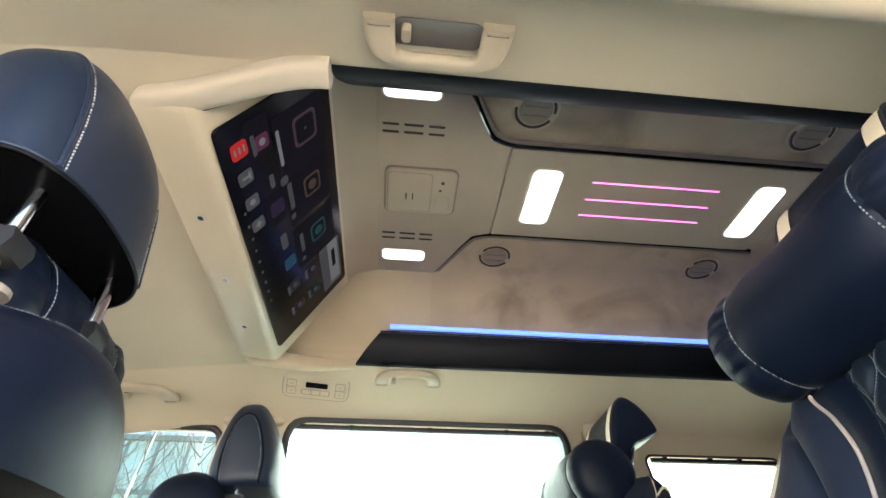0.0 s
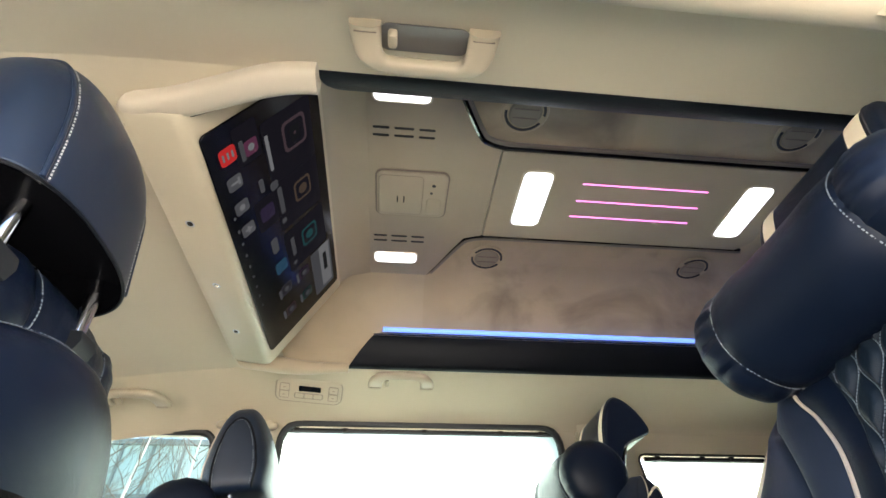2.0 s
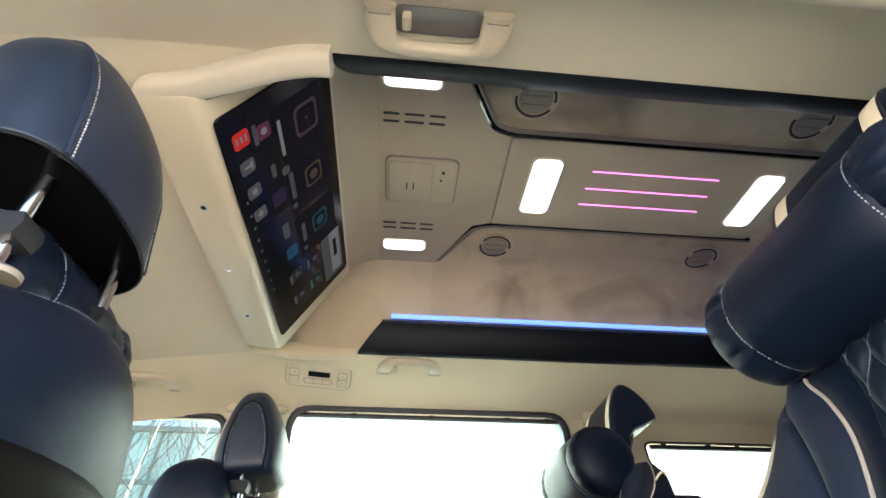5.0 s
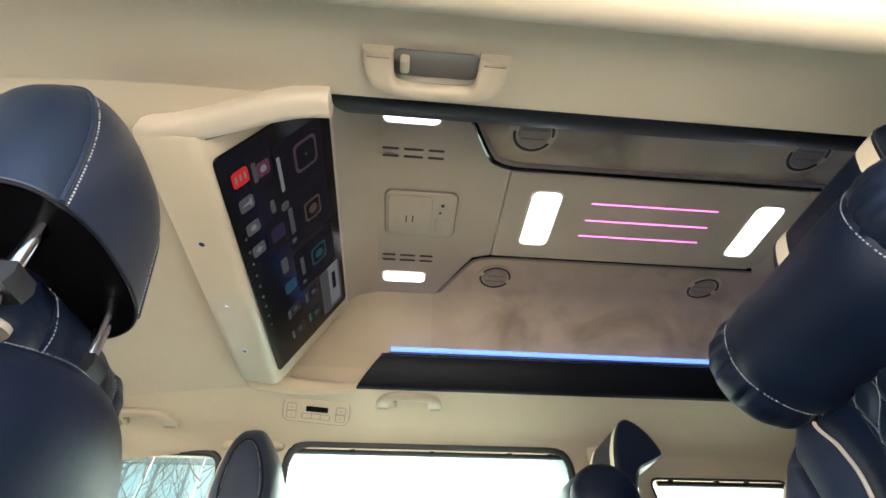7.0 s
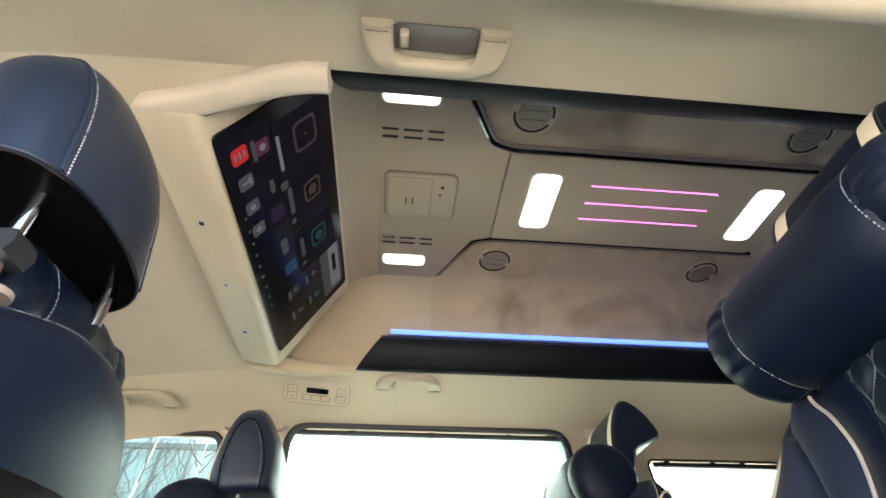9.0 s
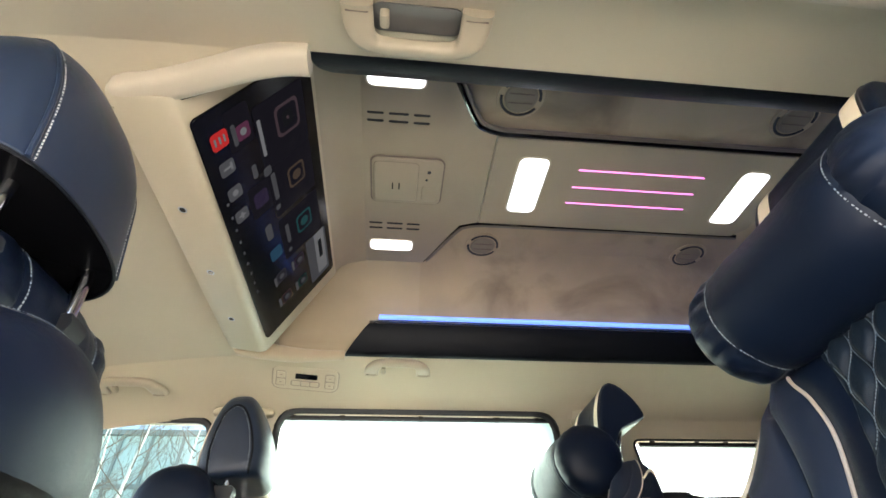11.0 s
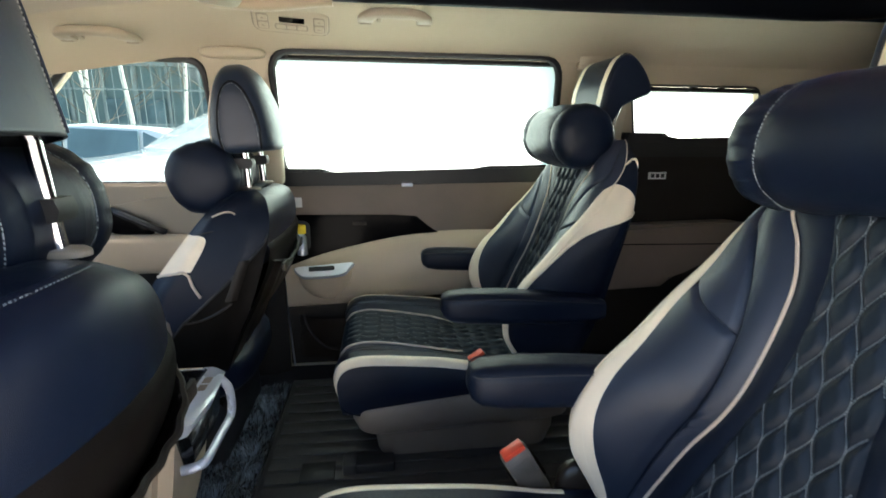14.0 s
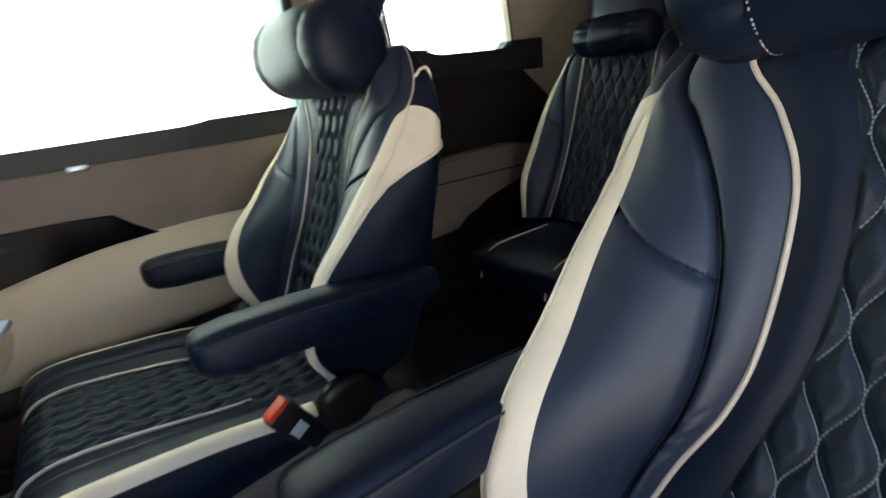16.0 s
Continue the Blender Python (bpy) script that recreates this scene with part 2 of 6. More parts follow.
def slab(outline, depth, m, edge=0.0):
    """A plate: a 2D outline raised along z by depth, with an eased edge, then posed by m."""
    cx, cy = sum(p[0] for p in outline) / len(outline), sum(p[1] for p in outline) / len(outline)
    span = max(abs(p[0] - cx) for p in outline) or 1
    k = 1 - edge / span
    ease = [(cx + (x - cx) * k, cy + (y - cy) * k) for x, y in outline]
    rings = [[(x, y, 0) for x, y in outline], [(x, y, depth - edge) for x, y in outline]]
    if edge:
        rings.append([(x, y, depth) for x, y in ease])
    return moved(loft(rings), m)


def plate(w, h, r, depth, m, edge=0.001):
    return slab(rrect(w, h, r), depth, m, edge)


def lerp_table(tab, x):
    if x <= tab[0][0]:
        return tab[0][1]
    for (a, fa), (b, fb) in zip(tab, tab[1:]):
        if x <= b:
            t = (x - a) / (b - a)
            return fa + (fb - fa) * t
    return tab[-1][1]


def curve_table(tab, n=60):
    """The same table, smoothed."""
    pts = smooth_line([(a, b, 0) for a, b in tab], 10)
    return [(p.x, p.y) for p in pts]


def sstep(t):
    t = min(1, max(0, t))
    return t * t * (3 - 2 * t)

def rounded_block(cx, cy, cz, dx, dy, dz, power=4.0, nu=28, nv=20, shape=None):
    """A soft block (superellipsoid), with an optional reshaping."""
    bm = bmesh.new()
    rings = []
    for j in range(1, nv):
        ph = -math.pi / 2 + math.pi * j / nv
        r = []
        for i in range(nu):
            th = 2 * math.pi * i / nu
            c, s = math.cos(ph), math.sin(ph)
            e = 2 / power
            sp = lambda t: math.copysign(abs(t) ** e, t)
            p = Vector((sp(c) * sp(math.cos(th)), sp(c) * sp(math.sin(th)), sp(s)))
            if shape:
                p = shape(p)
            r.append((cx + dx * p.x, cy + dy * p.y, cz + dz * p.z))
        rings.append(r)
    return loft(rings, bm=bm)


# ---- the body of the van ----


def hw(z):
    """Half width of the cabin's side at height z."""
    return 0.825 - (z - 0.70) / 3.0 if z > 0.70 else 0.825


def drop(x):
    """The roof falls towards the windscreen."""
    return -0.16 * max(0.0, -0.12 - x) ** 1.3


def pane_outline(pts, r=0.05, k=5):
    """A polygon in (x, z) with rounded corners."""
    out, n = [], len(pts)
    for i in range(n):
        p, a, b = Vector(pts[i]), Vector(pts[i - 1]), Vector(pts[(i + 1) % n])
        da, db = (a - p).normalized() * r, (b - p).normalized() * r
        for j in range(k + 1):
            t = j / k
            q = (1 - t) ** 2 * (p + da) + 2 * t * (1 - t) * p + t * t * (p + db)
            out.append((q.x, q.y))
    return out


def side_wall(side, outline, holes, thick=0.05):
    bm = bmesh.new()
    for loop in [outline, *holes]:
        vs = [bm.verts.new((x, 0, z)) for x, z in loop]
        for a, b in zip(vs, vs[1:] + vs[:1]):
            bm.edges.new((a, b))
    bmesh.ops.triangle_fill(bm, use_beauty=True, use_dissolve=False, edges=bm.edges[:])
    g = bmesh.ops.extrude_face_region(bm, geom=bm.faces[:])
    new_v = {v for v in g["geom"] if isinstance(v, bmesh.types.BMVert)}
    for v in bm.verts:
        v.co.y = C + side * (hw(v.co.z) + (thick if v in new_v else 0))
    return bm


WIN2 = pane_outline([(-0.055, 0.72), (0.905, 0.72), (0.868, 1.118), (-0.045, 1.118)], 0.07)
WIN3 = pane_outline([(1.195, 0.86), (1.70, 0.86), (1.615, 1.042), (1.135, 1.042)], 0.03)
# Unseen hole added at the driver's door, to light the headrest and front headliner.
LIGHT_OPENING = pane_outline([(-1.02, 0.04), (-0.225, 0.04), (-0.225, 1.105), (-0.58, 1.105), (-1.02, 0.78)], 0.05)
WIN1 = pane_outline([(-1.02, 0.70), (-0.245, 0.70), (-0.245, 1.085), (-0.60, 1.085)], 0.05)
part_far = side_wall(1, [(-1.25, 0.0), (2.25, 0.0), (2.25, 1.13), (-0.5, 1.13), (-1.25, 0.72)], [WIN1, WIN2, WIN3])
wall_far = tagged(part("wall_far", part_far, HEADLINE, smooth=False), "beige trimmed cabin side with three window openings", "wall", kind="structure")
near_outline = [(-1.25, 0.0), (-0.16, 0.0), (-0.14, 0.9), (-0.06, 1.072), (0.80, 1.072), (0.97, 0.93), (1.0, 0.0), (2.25, 0.0), (2.25, 1.13), (-0.5, 1.13), (-1.25, 0.72)]
wall_near = tagged(part("wall_near", side_wall(-1, near_outline, [LIGHT_OPENING, WIN3]), HEADLINE, smooth=False), "beige trimmed cabin side round the open sliding door and an added light opening", "wall", kind="structure")

tagged(part("floor", box(-1.25, 2.25, C - 0.87, C + 0.87, -0.05, 0.0), CARPET, smooth=False), "black carpeted van floor", "floor", kind="structure")
wall_rear = tagged(part("wall_rear", box(2.25, 2.30, C - 0.9, C + 0.9, -0.05, 1.62), BROWN, smooth=False), "plain rear end of the cabin", "wall", kind="structure")
wall_front = tagged(part("wall_front", box(-1.30, -1.25, C - 0.9, C + 0.9, -0.05, 0.72), BROWN, smooth=False), "plain front end below the windscreen", "wall", kind="structure")

# headliner: rolled sides, the flat front and the rear end, one cloth sheet with a hole for the high roof
SIDE_PROFILE = smooth_line([(0.476, 1.2125, 0), (0.492, 1.2105, 0), (0.512, 1.202, 0), (0.56, 1.184, 0), (0.63, 1.152, 0), (0.672, 1.122, 0), (0.688, 1.104, 0)], 5)


def side_roll(side, x0, x1):
    n = len(SIDE_PROFILE) - 1

    def f(u, v):
        p = SIDE_PROFILE[round(v * n)]
        x = x0 + (x1 - x0) * u
        return (x, C + side * p.x, p.y + drop(x))
    return sheet(f, 70, n)


hl = bmesh.new()
for sd in (-1, 1):
    put(hl, side_roll(sd, -0.92, 2.25))
put(hl, sheet(lambda u, v: (-0.92 + 0.90 * u, C - 0.492 + 0.984 * v, 1.2105 + drop(-0.92 + 0.90 * u) + 0.012 * math.sin(math.pi * v) * (1 - u)), 40, 24))
for sd in (-1, 1):
    def strip(u, v, sd=sd):
        x = -0.02 + 0.19 * u
        h = 0.419 + 0.073 * sstep((x + 0.147) / 0.313 * 1.02)
        return (x, C + sd * (h + (0.494 - h) * v), 1.2105)
    put(hl, sheet(strip, 12, 4))
put(hl, sheet(lambda u, v: (1.90 + 0.35 * u, C - 0.492 + 0.984 * v, 1.2105), 6, 10))
headliner = tagged(part("ceiling", hl, HEADLINE), "beige cloth headliner with rolled edges", "headliner", kind="structure")
# outer roof skin that closes the cabin above
skin = bmesh.new()
put(skin, box(-0.5, 2.3, C - 0.80, C + 0.80, 1.56, 1.60))
for sd in (-1, 1):
    put(skin, sheet(lambda u, v: (-0.90 + 3.20 * u, C + sd * (0.735 + 0.065 * math.sin(math.pi * v)), 1.13 + (0.45 if u > 0.15 else 0.06) * v), 30, 4))
put(skin, sheet(lambda u, v: (-0.94 + 0.54 * u, C - 0.8 + 1.6 * v, 1.10 + 0.48 * u * u), 10, 2))
roof = tagged(part("roof", skin, PAINT, smooth=False), "blue outer roof shell of the van", "roof", kind="structure")

header = tube([(-0.10 + 1.05 * i / 30, C - 0.712, 1.092) for i in range(31)], 0.034, 20)
tagged(part("trim_door_header", header, HEADLINE), "rounded beige trim over the open sliding door", "door trim", kind="structure")

# ---- the high roof ----
RX, RH = 1.52, 0.18


def u_line(h, x0, k=10):
    """A line along the high roof at half width h: one side, round the rear, and back."""
    pts = [(x0 + (RX - x0) * i / 14, C - h) for i in range(14)]
    pts += [(RX + (h - RH) * math.sin(radians(90 * i / k)), C - RH - (h - RH) * math.cos(radians(90 * i / k))) for i in range(k + 1)]
    pts += [(RX + (h - RH) * math.cos(radians(90 * i / k)), C + RH + (h - RH) * math.sin(radians(90 * i / k))) for i in range(k + 1)]
    pts += [(RX + (x0 - RX) * i / 14, C + h) for i in range(1, 15)]
    return pts


CZ = 1.51  # the high ceiling
cove = smooth_line([(0.47, 1.27, 0), (0.466, 1.33, 0), (0.452, 1.41, 0), (0.415, 1.47, 0), (0.36, 1.50, 0), (0.30, CZ, 0)], 5)
rings = [[(x, y, p.y) for x, y in u_line(p.x, 0.388)] for p in cove]
hr_bm = loft(rings, closed=False)
hr_bm.faces.new([hr_bm.verts.new((x, y, CZ)) for x, y in u_line(0.30, -0.05)])
tagged(part("ceiling_high", hr_bm, SUEDE), "taupe suede high roof lining with coved sides", "ceiling", kind="structure")

# cream front ends of the high roof, beside the screen


def roof_arm(side):
    prof = [Vector(p) for p in ((0.494, 1.2135, 0), (0.492, 1.225, 0), (0.487, 1.24, 0), (0.479, 1.255, 0))] + list(cove)

    def f(u, v):
        p = prof[round(v * (len(prof) - 1))]
        x = -0.15 + (0.315 + 0.225 * sstep((p.y - 1.2135) / 0.07)) * u
        return (x, C + side * p.x, p.y)
    return sheet(f, 24, len(prof) - 1)


def roof_bar(side):
    """Padded bar that runs from the screen's corner to the rail."""
    rings = []
    for k in range(23):
        u = k / 22
        x = -0.147 + 0.313 * u
        h = 0.419 + 0.073 * sstep(u * 1.02) 
        r = math.sqrt(max(0.02, 1 - max(0, 1 - u / 0.10) ** 2))
        if side > 0:
            q = sstep((u - 0.30) / 0.70)
            h, r = h - 0.010 - 0.008 * q, r * (1 - 0.40 * q)
        else:
            q = 0.0
        rings.append([(x, C + side * (h + 0.0235 * r * math.copysign(abs(math.cos(a)) ** 0.7, math.cos(a))), 1.190 + 0.008 * sstep((u - 0.5) / 0.5) + 0.010 * q + 0.022 * r * math.copysign(abs(math.sin(a)) ** 0.7, math.sin(a))) for a in np.linspace(0, 2 * math.pi, 25)[:-1]])
    return loft(rings)


def bar_shade_line(side):
    """A dark tube that stands in for shade between the padded bar and the screen's housing."""
    pts = []
    for k in range(16):
        u = k / 15
        x = -0.140 + 0.20 * u
        h = 0.419 + 0.073 * sstep((x + 0.147) / 0.313 * 1.02)
        pts.append((x, C + side * (h - 0.021), 1.1745 + 0.010 * u))
    return tube(pts, 0.0035, 8, taper=[0.6 + 0.4 * math.sin(math.pi * k / 15) for k in range(16)])


# The shadow line under the near bar, put in as a brown tube.
tagged(part("trim_shade_line", bar_shade_line(-1), BROWN), "brown tube drawn as the shade line under the padded roof bar", "roof trim", kind="structure")
for sd in (-1, 1):
    tagged(part("trim_roof_bar", roof_bar(sd), PADCLOTH if sd < 0 else ARMSUEDE), "pale padded bar beside the roof screen", "roof trim", kind="structure")
    tagged(part("trim_roof_arm", roof_arm(sd), ARMSUEDE), "pale cloth roof pad beside the screen", "roof trim", kind="structure")

# black side rails with a chrome lip and a blue light line
rail = thing("roof_rail", (0.9, C, 1.21), "black leather roof rail with chrome lip", "roof trim", kind="structure")
rp = smooth_line([(0.492, 1.2135, 0), (0.486, 1.2065, 0), (0.463, 1.213, 0), (0.439, 1.238, 0), (0.424, 1.268, 0), (0.418, 1.293, 0)], 4)


def out(y, k=0.0):
    """The rail stands a little nearer to the open door; k is the same shift for its lower edge."""
    return y - 0.011 * max(k, sstep((C + 0.1 - y) / 0.3))


rings = [[(x, out(y, sstep((p.x - 0.44) / 0.05)), p.y) for x, y in u_line(p.x, 0.165 + max(0, p.y - 1.2065) * 0.80)] for p in rp]
rings.append([(x, out(y), 1.285) for x, y in u_line(0.455, 0.165 + 0.07)])
part("rail_pad", loft(rings, closed=False), RAIL, rail)
part("chrome_lip", tube([(x, out(y), 1.2965) for x, y in u_line(0.4165, 0.235)], 0.0032), CHROME, rail, "thin chrome lip")
part("light_channel", loft([[(x, out(y), z) for x, y in u_line(w, st)] for w, st, z in ((0.4185, 0.236, 1.2985), (0.434, 0.246, 1.309), (0.452, 0.262, 1.3255))], closed=False), RAIL, rail, "black channel under the light strip")
part("light_strip", tube([(x, y, 1.332) for x, y in u_line(0.446, 0.262)], 0.0075, 10), LEDBLUE, rail, "glowing blue light strip")

# ---- ceiling fittings ----
DOWN = pose(0, 0, 0, 180)


def ceil_pose(x, y, z=CZ):
    return pose(x, y, z, 180)


console_pts = [(0.06, 0.375), (0.39, 0.375), (0.494, 0.177), (0.545, 0.160), (0.545, -0.160), (0.494, -0.177), (0.39, -0.375), (0.06, -0.375)]
over = thing("overhead_console", (0.3, C, CZ), "taupe overhead console with two lamps and vents", "overhead console")
part("panel", slab(console_pts, 0.012, pose(0, C, CZ, 180), 0.002), SUEDEPALE, over)
front_curve = smooth_line([(0.110, 1.4385, 0), (0.122, 1.462, 0), (0.142, 1.482, 0), (0.172, 1.4935, 0), (0.21, 1.4975, 0)], 5)
part("front_curve", sheet(lambda u, v: (front_curve[round(u * 20)].x, C - 0.40 + 0.775 * v, front_curve[round(u * 20)].y), 20, 8), SUEDEPALE, over)
for sd in (-1, 1):
    line = [(1.385, C + sd * 0.165, CZ - 0.006), (0.545, C + sd * 0.165, CZ - 0.008), (0.492, C + sd * 0.181, CZ - 0.008), (0.388, C + sd * 0.379, CZ - 0.006)]
    pts = smooth_line([line[0], (0.9, line[0][1], CZ - 0.007), (0.60, C + sd * 0.1652, CZ - 0.008), (0.548, C + sd * 0.167, CZ - 0.008), (0.512, C + sd * 0.176, CZ - 0.008), (0.487, C + sd * 0.196, CZ - 0.008), (0.44, C + sd * 0.279, CZ - 0.007), line[3]], 6)
    part("groove", tube(pts, 0.0075 if sd < 0 else 0.0055, 8), GLOSSY, over, "dark trim line")
    part("groove_bevel", tube([p + Vector((0.006, sd * 0.010, 0.002)) for p in pts], 0.0065, 8), BASE, over, "taupe raised trim edge")
    lamp_y = C - 0.009 + sd * 0.29
    part("lamp", plate(0.132, 0.046, 0.014, 0.016, ceil_pose(0.29, lamp_y), 0.003), SMALLLAMP, over, "lit white reading lamp")
    part("lamp_frame", plate(0.142, 0.056, 0.018, 0.0135, ceil_pose(0.29, lamp_y)), PLASTIC, over)
    for row in (-0.011, 0.011):
        for x0, x1 in ((0.222, 0.262), (0.274, 0.322), (0.334, 0.374)):
            part("vent_slot", plate(x1 - x0, 0.006, 0.0028, 0.0135, ceil_pose((x0 + x1) / 2, C + sd * 0.192 + row), 0.0008), BLACK, over)
hold = part("holder_lid", plate(0.19, 0.16, 0.02, 0.020, ceil_pose(0.327, C + 0.008), 0.003), HOLDER, over, "taupe holder lid")
part("lid_gap", plate(0.199, 0.169, 0.022, 0.0145, ceil_pose(0.327, C + 0.008), 0.001), TAUPE, hold)
part("inset_gap", plate(0.1205, 0.1405, 0.013, 0.0205, ceil_pose(0.297, C + 0.008), 0.0003), TAUPE, hold)
part("lid_inset", plate(0.118, 0.138, 0.012, 0.0225, ceil_pose(0.297, C + 0.008), 0.002), HOLDER, hold)
for dx in (-0.009, 0.009):
    part("lid_mark", plate(0.0035, 0.024, 0.0015, 0.0235, ceil_pose(0.297 + dx, C + 0.02), 0.0005), BROWN, hold)
part("button", plate(0.042, 0.06, 0.012, 0.0225, ceil_pose(0.389, C + 0.045), 0.002), HOLDER, hold)
part("jack_hole", plate(0.010, 0.010, 0.0049, 0.0222, ceil_pose(0.385, C - 0.033), 0.0004), INK, hold)
part("jack_hole", plate(0.007, 0.007, 0.0034, 0.0222, ceil_pose(0.380, C - 0.006), 0.0004), INK, hold)

mid = thing("ceiling_light_panel", (0.95, C, CZ), "taupe roof panel with two bright lamps and pink lines", "ceiling light")
part("panel", slab([(0.549, -0.158), (0.549, 0.158), (1.36, 0.158), (1.395, 0.12), (1.395, -0.12), (1.36, -0.158)], 0.014, pose(0, C, CZ, 180), 0.002), SUEDEPALE, mid)
for x in (0.661, 1.290):
    part("lamp", plate(0.080, 0.200, 0.020, 0.019, ceil_pose(x, C + 0.0), 0.003), LAMP, mid, "bright white lamp")
    part("lamp_frame", plate(0.092, 0.213, 0.024, 0.0155, ceil_pose(x, C + 0.0)), PLASTIC, mid)
for y in (-0.070, -0.008, 0.053):
    part("light_line", tube([(0.788, C + y, CZ - 0.0145), (1.146, C + y, CZ - 0.0145)], 0.0021, 8), LEDPINK, mid, "thin glowing pink line")


def ceiling_speaker():
    s = thing("ceiling_speaker", (0, 0, 0), "round taupe ceiling vent with dark ring", "ceiling vent", "round ceiling vents")
    part("bezel", slab([(0.058 * math.cos(a), 0.058 * math.sin(a)) for a in np.linspace(0, 2 * math.pi, 33)[:-1]], 0.004, DOWN, 0.002), SUEDE, s)
    for a0, a1 in ((12, 165), (192, 345)):
        ring = [(0.047 * math.cos(a), 0.047 * math.sin(a), -0.0042) for a in np.linspace(radians(a0), radians(a1), 24)]
        part("slot", tube(ring, 0.0036, 6), INK, s, "dark curved slot")
    part("disc", slab([(0.040 * math.cos(a), 0.040 * math.sin(a)) for a in np.linspace(0, 2 * math.pi, 33)[:-1]], 0.008, DOWN, 0.003), VENTDISC, s, "taupe vent disc")
    for dx in (-0.012, 0.012):
        part("fin", moved(box(dx - 0.0012, dx + 0.0012, -0.030, 0.030, -0.0098, -0.006, 0.0006), pose(0, 0, 0, 0, 0, 70)), TAUPE, s)
    return s


spk = ceiling_speaker()
for i, (x, y) in enumerate(((0.582, 1.312), (1.281, 1.312), (0.582, 0.772), (1.281, 0.772))):
    m = pose(x, y, CZ - 0.002, 0, 0, 20)
    if i:
        copy_thing(spk, m)
    else:
        spk.matrix_basis = m

# ---- roof screen ----
tv = thing("roof_screen", (-0.02, C - 0.015, 1.165), "wide black roof screen in a cream housing", "screen")
TY0, TY1 = 0.665, 1.372
prof = [(-0.150, 1.190), (-0.142, 1.174), (-0.125, 1.168), (-0.060, 1.160), (-0.045, 1.163), (-0.037, 1.172), (0.109, 1.4325), (0.117, 1.447), (-0.14, 1.447)]
ring_pairs = []
for y, k in ((0.612, 0.0), (0.620, 1.0), (1.412, 1.0), (1.420, 0.0)):
    cx, cz = -0.03, 1.30
    s = 1 if k else 0.96
    ring_pairs.append([(cx + (x - cx) * s, y, cz + (z - cz) * s) for x, z in prof])
part("housing", loft(ring_pairs), PLASTIC, tv, "cream housing")
SX, SZ = Vector((-0.031, 0, 1.179)), Vector((0.1215, 0, 1.4505))
SLOPE = SZ - SX
SN = Vector((SLOPE.z, 0, -SLOPE.x)).normalized()


def on_screen(u, v, lift=0.0):
    """Pose on the screen: u along its width from the driver's side, v up; x to the viewer's right, y up, z out."""
    p = SX + SLOPE * v + SN * (0.003 + lift)
    right, up = Vector((0, 1, 0)), SLOPE.normalized()
    m = Matrix((right, up, SN)).transposed().to_4x4()
    m.translation = (p.x, TY0 + (TY1 - TY0) * u, p.z)
    return m


part("display", slab(rrect(0.698, SLOPE.length * 0.945, 0.012), 0.004, on_screen(0.482, 0.4475), 0.001), SCREEN, tv, "glossy black display")
ICONS = [  # u, v, width, height, colour
    (0.075, 0.110, 0.043, 0.046, (0.75, 0.04, 0.04)), (0.162, 0.106, 0.039, 0.043, (0.20, 0.20, 0.22)), (0.250, 0.106, 0.038, 0.042, (0.20, 0.20, 0.22)),
    (0.338, 0.106, 0.038, 0.042, (0.20, 0.20, 0.22)), (0.092, 0.282, 0.040, 0.040, (0.26, 0.08, 0.16)), (0.336, 0.288, 0.048, 0.048, (0.07, 0.05, 0.11)),
    (0.139, 0.650, 0.088, 0.084, (0.15, 0.10, 0.12)), (0.352, 0.644, 0.070, 0.066, (0.17, 0.12, 0.09)), (0.567, 0.640, 0.072, 0.066, (0.04, 0.15, 0.16)),
    (0.597, 0.295, 0.048, 0.046, (0.05, 0.15, 0.26)), (0.730, 0.509, 0.046, 0.044, (0.09, 0.05, 0.09)), (0.724, 0.289, 0.046, 0.044, (0.09, 0.09, 0.11)),
    (0.856, 0.501, 0.046, 0.044, (0.03, 0.11, 0.08)), (0.852, 0.290, 0.046, 0.044, (0.13, 0.07, 0.06)),
]
ICON_MATS = [glow("screen tile %d" % i, c, 0.085 if c[0] > 0.5 else 0.045, 0.02) for i, (*_, c) in enumerate(ICONS)]
MARK = glow("screen mark", (0.5, 0.5, 0.52), 0.042, 0.02)
DIMMARK = glow("dim screen mark", (0.5, 0.5, 0.55), 0.014, 0.02)
PANELTILE = glow("screen panel", (0.020, 0.018, 0.026), 0.06, 0.02)
TILEDARK = glow("screen tile heart", (0.02, 0.02, 0.024), 0.06, 0.02)
